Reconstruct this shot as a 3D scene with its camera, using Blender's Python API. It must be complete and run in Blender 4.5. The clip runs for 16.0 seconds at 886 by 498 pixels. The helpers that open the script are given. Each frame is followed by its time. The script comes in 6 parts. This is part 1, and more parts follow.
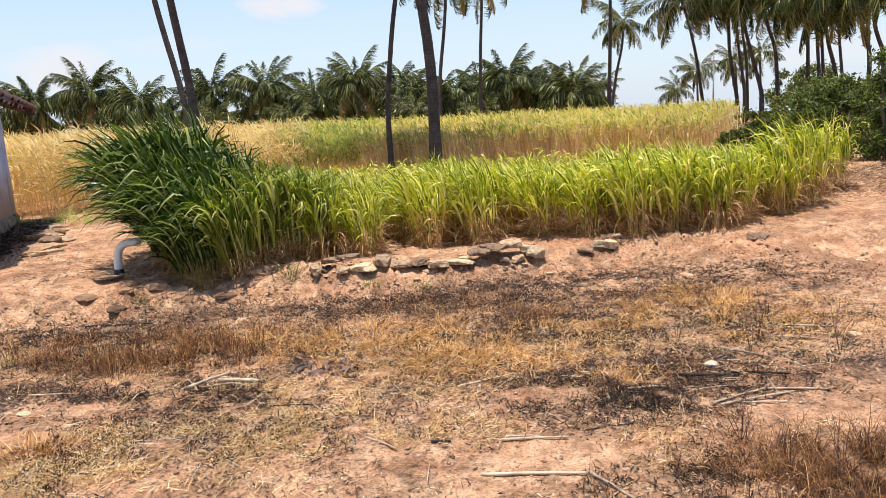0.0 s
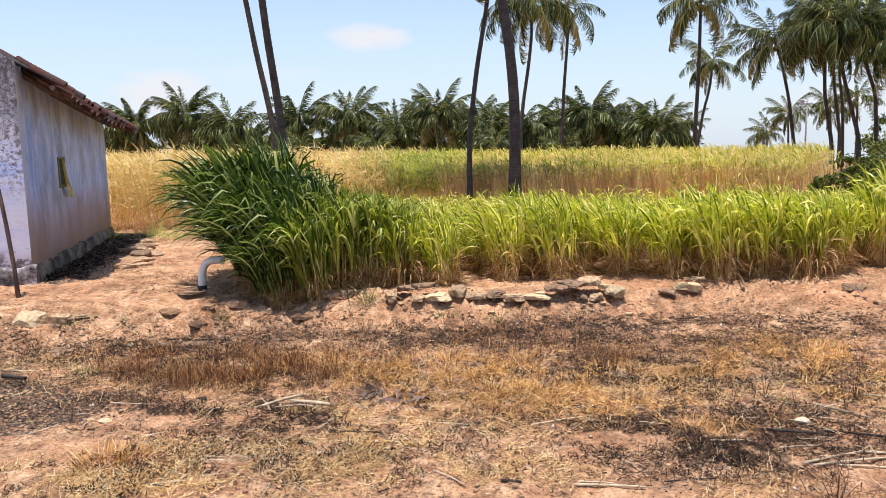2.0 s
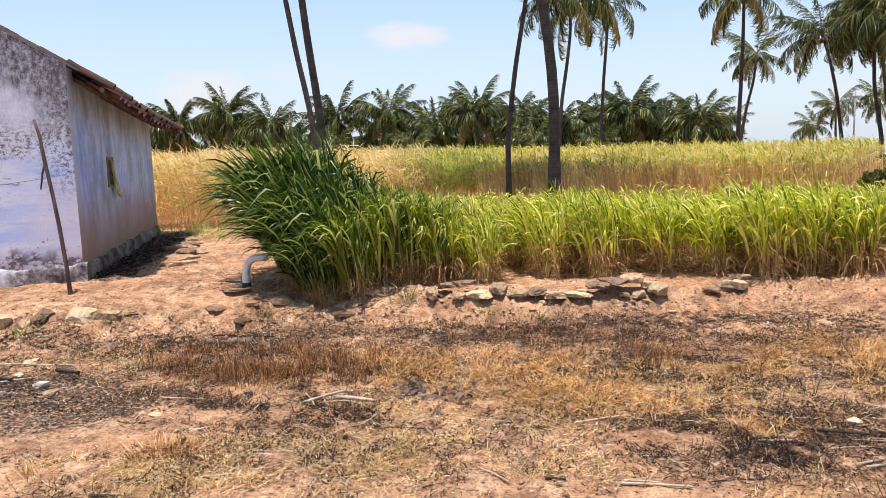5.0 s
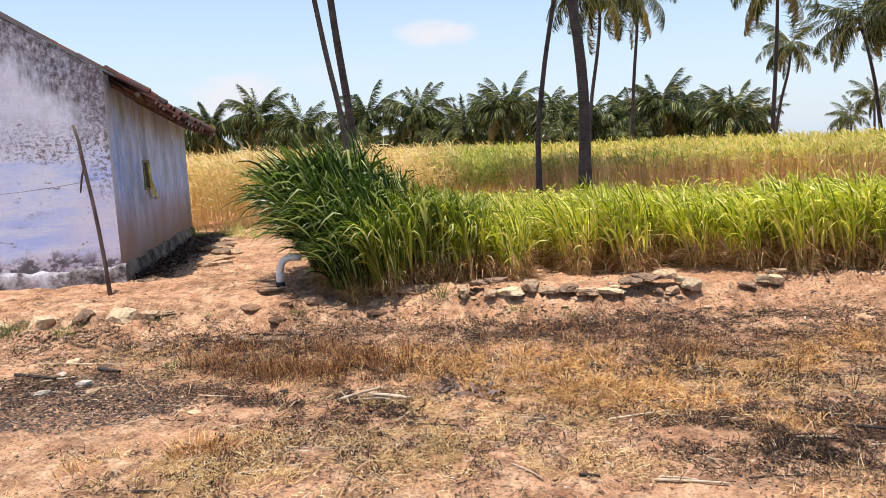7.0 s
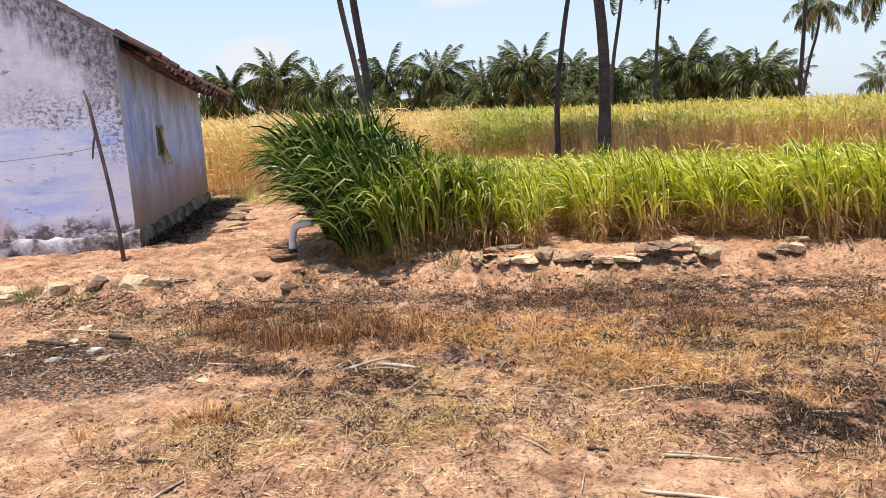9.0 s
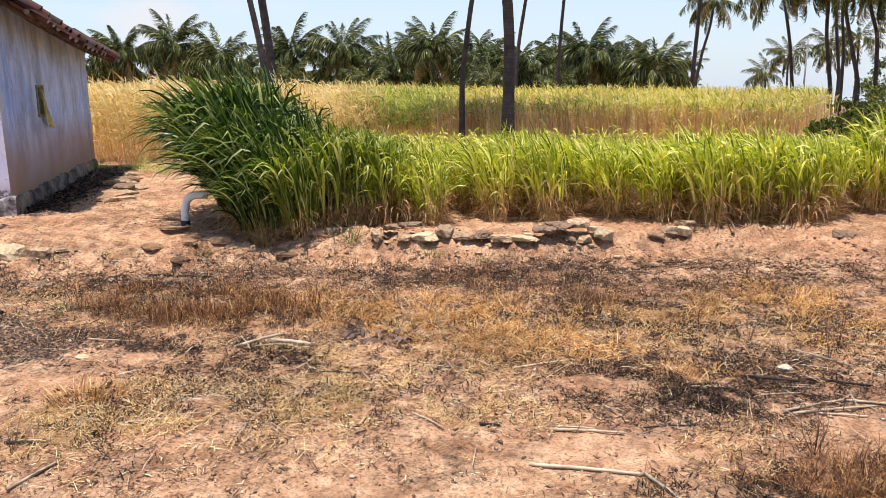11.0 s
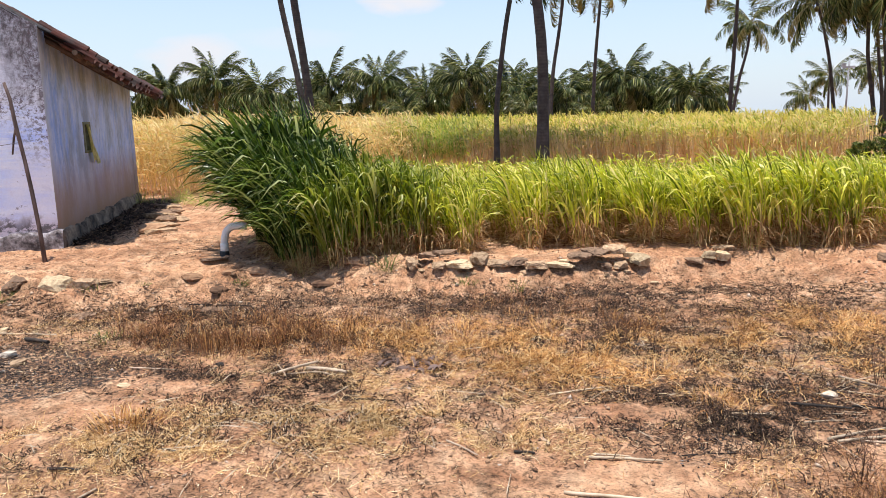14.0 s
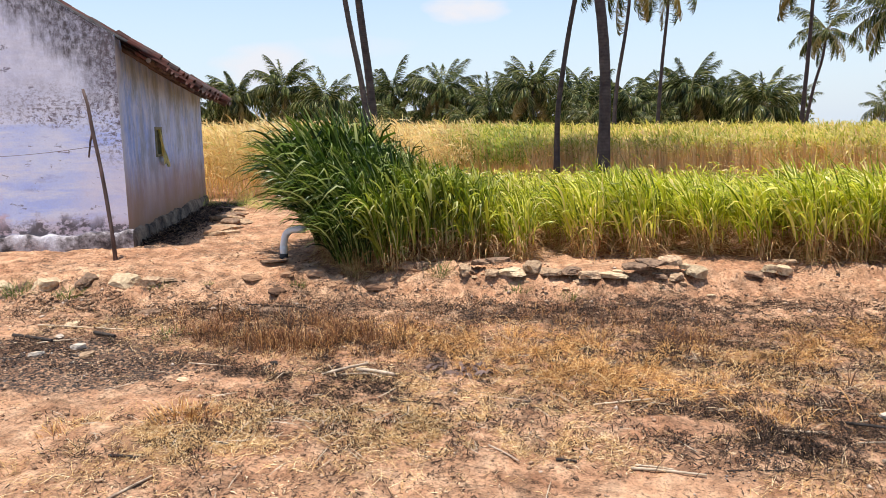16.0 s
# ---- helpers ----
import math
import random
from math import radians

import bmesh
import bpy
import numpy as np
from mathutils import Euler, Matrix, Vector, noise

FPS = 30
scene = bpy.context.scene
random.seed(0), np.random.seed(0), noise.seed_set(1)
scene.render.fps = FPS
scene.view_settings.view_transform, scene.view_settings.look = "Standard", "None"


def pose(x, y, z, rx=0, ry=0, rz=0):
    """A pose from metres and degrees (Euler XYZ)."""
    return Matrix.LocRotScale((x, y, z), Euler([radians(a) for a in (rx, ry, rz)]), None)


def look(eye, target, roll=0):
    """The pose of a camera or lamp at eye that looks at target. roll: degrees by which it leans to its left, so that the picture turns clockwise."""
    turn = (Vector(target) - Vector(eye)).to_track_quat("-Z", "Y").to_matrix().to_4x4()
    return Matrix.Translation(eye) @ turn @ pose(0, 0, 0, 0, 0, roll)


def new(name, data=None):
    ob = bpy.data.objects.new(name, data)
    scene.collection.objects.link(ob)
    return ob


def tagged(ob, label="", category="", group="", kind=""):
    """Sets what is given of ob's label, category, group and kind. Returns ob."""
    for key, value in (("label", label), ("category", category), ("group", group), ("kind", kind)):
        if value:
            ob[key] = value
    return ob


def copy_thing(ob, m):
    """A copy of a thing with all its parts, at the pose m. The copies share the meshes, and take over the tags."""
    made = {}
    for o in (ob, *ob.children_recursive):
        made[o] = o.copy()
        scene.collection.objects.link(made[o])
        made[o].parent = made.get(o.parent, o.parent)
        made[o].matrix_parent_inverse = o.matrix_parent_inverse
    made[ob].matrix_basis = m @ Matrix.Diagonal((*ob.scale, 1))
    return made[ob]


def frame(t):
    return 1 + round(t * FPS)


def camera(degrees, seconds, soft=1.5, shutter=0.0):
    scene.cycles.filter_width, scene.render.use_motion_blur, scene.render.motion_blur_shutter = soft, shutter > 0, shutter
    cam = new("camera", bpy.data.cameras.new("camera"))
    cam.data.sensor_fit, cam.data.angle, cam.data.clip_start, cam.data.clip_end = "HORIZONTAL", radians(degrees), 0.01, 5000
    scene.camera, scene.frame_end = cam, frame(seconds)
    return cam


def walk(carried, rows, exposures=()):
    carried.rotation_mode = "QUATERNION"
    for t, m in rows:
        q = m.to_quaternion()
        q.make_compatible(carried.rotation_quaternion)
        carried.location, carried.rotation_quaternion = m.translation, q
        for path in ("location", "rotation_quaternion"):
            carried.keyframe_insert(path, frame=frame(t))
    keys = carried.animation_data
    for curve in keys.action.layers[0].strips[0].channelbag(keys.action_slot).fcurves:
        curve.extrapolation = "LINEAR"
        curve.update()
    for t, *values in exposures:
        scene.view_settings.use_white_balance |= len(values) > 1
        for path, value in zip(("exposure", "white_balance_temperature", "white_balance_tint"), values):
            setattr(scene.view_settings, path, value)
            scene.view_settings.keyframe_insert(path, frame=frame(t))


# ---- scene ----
cam = camera(61.7, 16.0, soft=0.45)

PATH = [
    (0, (0.302, 0.132, 1.586), (0.184, 2.096, 1.228), -3.2),
    (0.5, (0.301, 0.143, 1.59), (0.152, 2.114, 1.285), -2.1),
    (1, (0.276, 0.19, 1.596), (0.047, 2.161, 1.349), -0.2),
    (1.5, (0.269, 0.202, 1.598), (-0.023, 2.166, 1.352), -0.8),
    (2, (0.264, 0.179, 1.578), (-0.049, 2.136, 1.312), -1.1),
    (2.5, (0.273, 0.181, 1.581), (-0.021, 2.14, 1.307), -1.2),
    (3, (0.268, 0.185, 1.581), (-0.025, 2.144, 1.305), -1.4),
    (3.5, (0.264, 0.177, 1.584), (-0.051, 2.133, 1.307), -1.4),
    (4, (0.256, 0.177, 1.581), (-0.096, 2.126, 1.304), -1.3),
    (4.2, (0.247, 0.173, 1.576), (-0.122, 2.119, 1.299), -1.3),
    (6.5, (0.234, 0.155, 1.587), (-0.231, 2.083, 1.329), -2.4),
    (7, (0.239, 0.142, 1.584), (-0.255, 2.061, 1.31), -2.6),
    (7.5, (0.24, 0.131, 1.586), (-0.277, 2.041, 1.293), -2.9),
    (8, (0.241, 0.129, 1.589), (-0.302, 2.029, 1.276), -2.9),
    (8.2, (0.244, 0.168, 1.592), (-0.311, 2.063, 1.272), -2.8),
    (10.3, (0.326, 0.284, 1.584), (-0.117, 2.183, 1.14), -0.9),
    (10.5, (0.326, 0.287, 1.582), (-0.074, 2.196, 1.137), -0.7),
    (11, (0.297, 0.296, 1.573), (0.007, 2.228, 1.142), -0.0),
    (11.5, (0.303, 0.296, 1.573), (0.088, 2.243, 1.169), 0.3),
    (12, (0.307, 0.306, 1.566), (0.123, 2.261, 1.187), 0.4),
    (12.5, (0.303, 0.307, 1.569), (0.112, 2.264, 1.203), 0.2),
    (13, (0.303, 0.306, 1.563), (0.079, 2.261, 1.204), -0.1),
    (13.5, (0.321, 0.298, 1.563), (0.033, 2.245, 1.208), -0.7),
    (14, (0.326, 0.284, 1.566), (-0.065, 2.213, 1.212), -1.2),
    (14.5, (0.36, 0.248, 1.573), (-0.147, 2.15, 1.218), -1.5),
    (15, (0.408, 0.25, 1.573), (-0.187, 2.127, 1.222), -1.5),
    (15.5, (0.431, 0.27, 1.562), (-0.204, 2.134, 1.215), -1.2),
    (16, (0.402, 0.245, 1.567), (-0.147, 2.139, 1.236), -0.7),
]
walk(cam, [(t, look(eye, target, roll)) for t, eye, target, roll in PATH], exposures=[(0, 0.40), (16, 0.40)])

# ---- world, sun and exposure ----
SUN_AZ = math.atan2(-0.80, -0.60)
SUN_EL = radians(82.5)
world = bpy.data.worlds.new("sky")
scene.world = world
world.use_nodes = True
wt = world.node_tree
wt.nodes.clear()


def wnode(kind, **kw):
    n = wt.nodes.new(kind)
    for k, v in kw.items():
        n.inputs[k].default_value = v
    return n


def wmath(op, a, b=None, clamp=False):
    n = wt.nodes.new("ShaderNodeMath")
    n.operation, n.use_clamp = op, clamp
    for i, v in enumerate((a, b)):
        if v is None:
            continue
        if isinstance(v, (int, float)):
            n.inputs[i].default_value = v
        else:
            wt.links.new(v, n.inputs[i])
    return n.outputs[0]


sky = wt.nodes.new("ShaderNodeTexSky")
sky.sky_type, sky.sun_disc = "NISHITA", False
sky.sun_elevation, sky.sun_rotation = SUN_EL, math.pi / 2 - SUN_AZ
sky.air_density, sky.dust_density, sky.ozone_density = 1.0, 0.4, 2.0
tc = wt.nodes.new("ShaderNodeTexCoord")
sep = wt.nodes.new("ShaderNodeSeparateXYZ")
wt.links.new(tc.outputs["Generated"], sep.inputs[0])
wn = wt.nodes.new("ShaderNodeTexNoise")
wn.inputs["Scale"].default_value, wn.inputs["Detail"].default_value = 16.0, 6.0
wmap = wt.nodes.new("ShaderNodeMapping")
wmap.inputs["Scale"].default_value = (1, 1, 2.6)
wt.links.new(tc.outputs["Generated"], wmap.inputs[0])
wt.links.new(wmap.outputs[0], wn.inputs["Vector"])
az_ratio = wmath("DIVIDE", sep.outputs[0], sep.outputs[1])


def cloud_blob(cx, cz, rx, rz, soft):
    """A soft cloud round the direction x/y = cx, z = cz, its rim broken by noise."""
    dx = wmath("DIVIDE", wmath("SUBTRACT", az_ratio, cx), rx)
    dz = wmath("DIVIDE", wmath("SUBTRACT", sep.outputs[2], cz), rz)
    d = wmath("ADD", wmath("MULTIPLY", dx, dx), wmath("MULTIPLY", dz, dz))
    d = wmath("ADD", d, wmath("MULTIPLY", wmath("SUBTRACT", wn.outputs["Fac"], 0.5), 2.2))
    return wmath("MULTIPLY", wmath("SUBTRACT", 1.0, d, True), soft, True)


cover = cloud_blob(-0.255, 0.146, 0.06, 0.020, 1.0)
for spec in ((-0.56, 0.075, 0.10, 0.035, 0.8), (-0.27, 0.152, 0.035, 0.012, 0.8), (0.42, 0.05, 0.22, 0.022, 0.55), (0.33, 0.115, 0.16, 0.02, 0.35),
             (-0.42, 0.10, 0.10, 0.015, 0.25)):
    cover = wmath("MAXIMUM", cover, cloud_blob(*spec))
haze = wmath("MULTIPLY", wmath("SUBTRACT", 1.0, wmath("MULTIPLY", sep.outputs[2], 3.2), True), 0.9)
ahead = wmath("GREATER_THAN", sep.outputs[1], 0.0)
cover = wmath("MULTIPLY", cover, ahead)


def sky_mix(fac, below, colour):
    n = wt.nodes.new("ShaderNodeMix")
    n.data_type = "RGBA"
    wt.links.new(fac, n.inputs["Factor"])
    wt.links.new(below, n.inputs["A"])
    n.inputs["B"].default_value = (*colour, 1)
    return n.outputs["Result"]


sky_colour = sky_mix(cover, sky_mix(haze, sky.outputs[0], (3.55, 4.05, 4.75)), (4.6, 4.55, 4.8))
bg = wnode("ShaderNodeBackground", Strength=0.147)
wout = wt.nodes.new("ShaderNodeOutputWorld")
wt.links.new(sky_colour, bg.inputs["Color"])
wt.links.new(bg.outputs[0], wout.inputs["Surface"])

sun_data = bpy.data.lights.new("sun", "SUN")
sun_data.energy, sun_data.angle, sun_data.color = 4.8, radians(0.53), (1.0, 0.95, 0.88)
sun = new("sun", sun_data)
sun_dir = Vector((math.cos(SUN_EL) * math.cos(SUN_AZ), math.cos(SUN_EL) * math.sin(SUN_AZ), math.sin(SUN_EL)))
sun.matrix_world = look(sun_dir * 60, (0, 0, 0))


# ---- materials ----
class Shader:
    """A small builder round one node material."""

    def __init__(self, name, rough=0.8, metal=0.0):
        self.mat = bpy.data.materials.new(name)
        self.mat.use_nodes = True
        self.nt = self.mat.node_tree
        self.bsdf = self.nt.nodes["Principled BSDF"]
        self.out = self.nt.nodes["Material Output"]
        self.bsdf.inputs["Roughness"].default_value = rough
        self.bsdf.inputs["Metallic"].default_value = metal
        self.bsdf.inputs["Specular IOR Level"].default_value = 0.25

    def node(self, kind):
        return self.nt.nodes.new(kind)

    def link(self, a, b):
        self.nt.links.new(a, b)

    def coord(self, which="Object", scale=(1, 1, 1), rot=(0, 0, 0)):
        t, m = self.node("ShaderNodeTexCoord"), self.node("ShaderNodeMapping")
        m.inputs["Scale"].default_value = scale
        m.inputs["Rotation"].default_value = rot
        self.link(t.outputs[which], m.inputs[0])
        return m.outputs[0]

    def world_pos(self):
        return self.node("ShaderNodeNewGeometry").outputs["Position"]

    def noise(self, scale, detail=5, vec=None, rough=0.6):
        n = self.node("ShaderNodeTexNoise")
        n.inputs["Scale"].default_value, n.inputs["Detail"].default_value, n.inputs["Roughness"].default_value = scale, detail, rough
        if vec is not None:
            self.link(vec, n.inputs["Vector"])
        return n.outputs["Fac"]

    def ramp(self, fac, stops):
        r = self.node("ShaderNodeValToRGB")
        e = r.color_ramp.elements
        while len(e) < len(stops):
            e.new(0.5)
        for el, (p, c) in zip(e, stops):
            el.position = p
            el.color = (c, c, c, 1) if isinstance(c, (int, float)) else (*c, 1)
        self.link(fac, r.inputs[0])
        return r.outputs[0]

    def mix(self, fac, a, b, mode="MIX"):
        m = self.node("ShaderNodeMix")
        m.data_type, m.blend_type = "RGBA", mode
        for key, v in (("Factor", fac), ("A", a), ("B", b)):
            if isinstance(v, (int, float)):
                m.inputs[key].default_value = v
            elif isinstance(v, tuple):
                m.inputs[key].default_value = (*v, 1)
            else:
                self.link(v, m.inputs[key])
        return m.outputs["Result"]

    def math(self, op, a, b=0.0, clamp=False):
        n = self.node("ShaderNodeMath")
        n.operation, n.use_clamp = op, clamp
        for i, v in enumerate((a, b)):
            if isinstance(v, (int, float)):
                n.inputs[i].default_value = v
            else:
                self.link(v, n.inputs[i])
        return n.outputs[0]

    def split(self, vec):
        s = self.node("ShaderNodeSeparateXYZ")
        self.link(vec, s.inputs[0])
        return s.outputs

    def island(self):
        return self.node("ShaderNodeNewGeometry").outputs["Random Per Island"]

    def objrand(self):
        return self.node("ShaderNodeObjectInfo").outputs["Random"]

    def attr(self, name):
        a = self.node("ShaderNodeAttribute")
        a.attribute_name = name
        return a.outputs["Fac"]

    def colour(self, c):
        if isinstance(c, tuple):
            self.bsdf.inputs["Base Color"].default_value = (*c, 1)
        else:
            self.link(c, self.bsdf.inputs["Base Color"])
        return self

    def bump(self, height, strength=0.5, dist=0.01):
        b = self.node("ShaderNodeBump")
        b.inputs["Strength"].default_value, b.inputs["Distance"].default_value = strength, dist
        self.link(height, b.inputs["Height"])
        self.link(b.outputs[0], self.bsdf.inputs["Normal"])
        return self

    def leaf(self, colour, amount=0.4, tint=(1.0, 1.0, 0.55)):
        """Light that comes through thin leaves."""
        tr, mx = self.node("ShaderNodeBsdfTranslucent"), self.node("ShaderNodeMixShader")
        self.link(self.mix(1.0, colour, tint, "MULTIPLY"), tr.inputs["Color"])
        mx.inputs[0].default_value = amount
        self.link(self.bsdf.outputs[0], mx.inputs[1])
        self.link(tr.outputs[0], mx.inputs[2])
        self.link(mx.outputs[0], self.out.inputs["Surface"])
        return self


def leaf_material(name, stops, rough=0.5, amount=0.4, big=1.5, tint=(1.0, 1.0, 0.55)):
    s = Shader(name, rough)
    c = s.ramp(s.island(), stops)
    patch = s.ramp(s.noise(big, 3, s.world_pos()), [(0.3, 0.72), (0.7, 1.2)])
    c = s.mix(1.0, c, patch, "MULTIPLY")
    s.colour(c)
    return s.leaf(c, amount, tint).mat


def plain_material(name, dark, light, scale=20, rough=0.85, bump=0.4, dist=0.005, vec_scale=(1, 1, 1)):
    s = Shader(name, rough)
    v = s.coord("Object", vec_scale)
    n = s.noise(scale, 7, v)
    c = s.ramp(n, [(0.3, dark), (0.7, light)])
    c = s.mix(1.0, c, s.ramp(s.objrand(), [(0, 0.75), (1, 1.2)]), "MULTIPLY")
    s.colour(c).bump(n, bump, dist)
    return s.mat


def ground_material():
    s = Shader("dry_soil", 0.95)
    p = s.world_pos()
    fine, mid, wide = s.noise(60, 8, p, 0.7), s.noise(7, 6, p), s.noise(0.7, 4, p)
    sand = s.ramp(mid, [(0.3, (0.37, 0.18, 0.092)), (0.5, (0.57, 0.318, 0.178)), (0.72, (0.78, 0.50, 0.305))])
    red = s.ramp(mid, [(0.3, (0.32, 0.138, 0.068)), (0.7, (0.55, 0.27, 0.145))])
    c = s.mix(s.ramp(wide, [(0.45, 0), (0.65, 0.7)]), sand, red)
    grit = s.ramp(fine, [(0.33, 0.30), (0.47, 1.0), (0.70, 1.3)])
    c = s.mix(1.0, c, grit, "MULTIPLY")
    damp = s.ramp(s.noise(2.6, 9, p, 0.78), [(0.40, 0.62), (0.52, 1.0), (0.66, 1.12)])
    c = s.mix(1.0, c, damp, "MULTIPLY")
    humus = s.ramp(s.noise(24, 10, p, 0.82), [(0.41, 0.22), (0.48, 0.85), (0.53, 1.0)])
    c = s.mix(s.ramp(s.noise(1.1, 6, p, 0.7), [(0.40, 0.12), (0.56, 1.0)]), c, s.mix(1.0, c, humus, "MULTIPLY"))
    specks = s.node("ShaderNodeTexVoronoi")
    specks.inputs["Scale"].default_value = 55
    s.link(p, specks.inputs["Vector"])
    spots = s.ramp(specks.outputs["Distance"], [(0.1, 0.55), (0.26, 1.0)])
    c = s.mix(0.6, c, spots, "MULTIPLY")
    # darkens burnt patches, and also the painted shade by hut wall and bank
    ash = s.math("ADD", s.math("MULTIPLY", s.math("SUBTRACT", s.noise(38, 7, p, 0.75), 0.53), 6.0), s.math("SUBTRACT", s.math("MULTIPLY", s.attr("char_shade"), 1.7), 0.8), True)
    soot_shade = s.ramp(fine, [(0.35, (0.060, 0.036, 0.024)), (0.58, (0.17, 0.10, 0.064)), (0.76, (0.40, 0.27, 0.18))])
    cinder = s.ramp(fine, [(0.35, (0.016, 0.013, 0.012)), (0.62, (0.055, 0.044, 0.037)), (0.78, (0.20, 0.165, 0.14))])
    soot_shade = s.mix(s.ramp(s.attr("char_shade"), [(0.86, 0.0), (0.97, 1.0)]), soot_shade, cinder)
    c = s.mix(ash, c, soot_shade)
    s.colour(c)
    h = s.math("ADD", s.math("MULTIPLY", mid, 1.2), s.math("MULTIPLY", fine, 0.5))
    return s.bump(h, 1.0, 0.035).mat


def wall_material(name, body, faded, mud_height, mouldy):
    """Old limewash in lavender: worn coats, mould below the gable's coping, flaking paint, mud splashed up at the foot."""
    s = Shader(name, 0.9)
    p = s.coord("Object")
    x, y, z = s.split(p)[:3]
    big, mid, fine = s.noise(1.1, 5, p), s.noise(5, 7, p, 0.65), s.noise(40, 6, p, 0.7)
    c = s.mix(s.ramp(big, [(0.40, 0), (0.60, 1)]), body, faded)
    if mouldy:
        # brushed bands of a whiter coat, a grey-white upper coat and a pinkish one near the foot and the corner
        bands = s.noise(2.0, 8, s.coord("Object", (0.45, 0.45, 2.4)), 0.68)
        c = s.mix(s.ramp(bands, [(0.46, 0), (0.58, 0.8)]), c, (0.82, 0.85, 0.95))
        c = s.mix(s.ramp(s.noise(3.1, 8, s.coord("Object", (0.5, 0.5, 1.6)), 0.7), [(0.56, 0), (0.64, 0.55)]), c, (0.40, 0.44, 0.68))
        upper = s.math("ADD", z, s.math("MULTIPLY", s.math("SUBTRACT", s.noise(2.4, 7, p, 0.65), 0.5), 0.7))
        c = s.mix(s.ramp(s.math("DIVIDE", upper, 3.0), [(0.50, 0.0), (0.56, 0.8)]), c, s.ramp(mid, [(0.35, (0.58, 0.59, 0.66)), (0.6, (0.76, 0.78, 0.86))]))
        pink = s.math("ADD", s.math("MULTIPLY", x, 0.9), s.math("SUBTRACT", s.math("MULTIPLY", s.math("SUBTRACT", big, 0.5), 2.0), s.math("MULTIPLY", z, 0.55)))
        c = s.mix(s.ramp(s.math("ADD", pink, 1.2), [(0.1, 0.0), (0.75, 0.5)]), c, (0.80, 0.73, 0.83))
        # mould hangs from the sloping gable top in blots and runs
        depth = s.math("SUBTRACT", s.math("SUBTRACT", 2.46, s.math("MULTIPLY", x, 0.6)), z)
        depth = s.math("MULTIPLY", depth, s.math("SUBTRACT", 1.0, s.math("MULTIPLY", x, 0.55)))
        streak = s.noise(3.4, 9, s.coord("Object", (2.6, 2.6, 0.35)), 0.74)
        edge = s.math("ADD", depth, s.math("MULTIPLY", s.math("SUBTRACT", streak, 0.5), 1.5))
        edge = s.math("ADD", edge, s.math("MULTIPLY", s.math("SUBTRACT", s.noise(1.6, 7, p, 0.65), 0.5), 1.3))
        cover = s.ramp(s.math("DIVIDE", edge, 1.6), [(0.05, 1.0), (0.30, 0.95), (0.46, 0.55), (0.66, 0.0)])
        blot = s.ramp(s.noise(15, 10, s.coord("Object", (1, 1, 0.6)), 0.8), [(0.38, 0.22), (0.56, 1.0)])
        c = s.mix(s.math("MULTIPLY", cover, blot), c, s.ramp(fine, [(0.3, (0.035, 0.032, 0.034)), (0.7, (0.13, 0.12, 0.122))]))
        # flaking edge of the upper coat and flaked corner
        flake = s.ramp(s.noise(19, 10, s.coord("Object", (1, 1, 1.3)), 0.82), [(0.505, 0.0), (0.535, 0.95)])
        belt = s.math("MULTIPLY", s.ramp(s.math("DIVIDE", upper, 3.0), [(0.47, 0), (0.51, 1), (0.57, 0.8), (0.66, 0.05)]), s.ramp(s.math("MULTIPLY", x, -0.5), [(0.4, 1), (0.75, 0.12)]))
        corner = s.math("MULTIPLY", s.ramp(s.math("MULTIPLY", x, -1.0), [(0.1, 0.9), (0.45, 0)]), s.ramp(s.math("DIVIDE", z, 3.0), [(0.30, 0), (0.42, 1)]))
        c = s.mix(s.math("MULTIPLY", flake, s.math("MAXIMUM", belt, corner)), c, (0.12, 0.09, 0.10))
        chips = s.ramp(s.noise(5.2, 10, s.coord("Object", (0.7, 0.7, 1.6)), 0.76), [(0.60, 0), (0.62, 0.85)])
        c = s.mix(chips, c, (0.17, 0.15, 0.19))
        sores = s.math("MULTIPLY", s.ramp(s.noise(1.9, 6, p, 0.65), [(0.58, 0), (0.66, 0.6)]), s.ramp(z, [(0.5, 1), (1.0, 0)]))
        c = s.mix(sores, c, (0.68, 0.43, 0.40))
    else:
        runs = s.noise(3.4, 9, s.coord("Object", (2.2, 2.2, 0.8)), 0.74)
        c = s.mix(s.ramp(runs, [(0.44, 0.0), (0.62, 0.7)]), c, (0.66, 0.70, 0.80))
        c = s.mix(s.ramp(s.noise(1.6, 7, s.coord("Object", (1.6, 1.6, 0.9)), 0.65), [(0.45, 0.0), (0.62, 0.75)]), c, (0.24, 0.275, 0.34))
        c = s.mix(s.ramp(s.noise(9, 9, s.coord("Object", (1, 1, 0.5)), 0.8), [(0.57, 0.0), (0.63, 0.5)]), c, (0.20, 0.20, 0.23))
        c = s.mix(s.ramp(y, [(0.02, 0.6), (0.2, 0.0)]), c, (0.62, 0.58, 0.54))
    # mud splashed up from the soil, grime at the foot
    low = s.math("ADD", z, s.math("MULTIPLY", s.math("SUBTRACT", s.noise(3, 8, s.coord("Object", (2.2, 2.2, 0.7)), 0.7), 0.5), 0.34))
    low = s.math("ADD", low, s.math("MULTIPLY", s.math("SUBTRACT", big, 0.5), 0.3))
    c = s.mix(s.ramp(s.math("DIVIDE", low, mud_height), [(0.2, 0.95), (0.6, 0.65), (1.0, 0.0)]), c, (0.38, 0.235, 0.135) if not mouldy else (0.60, 0.47, 0.47))
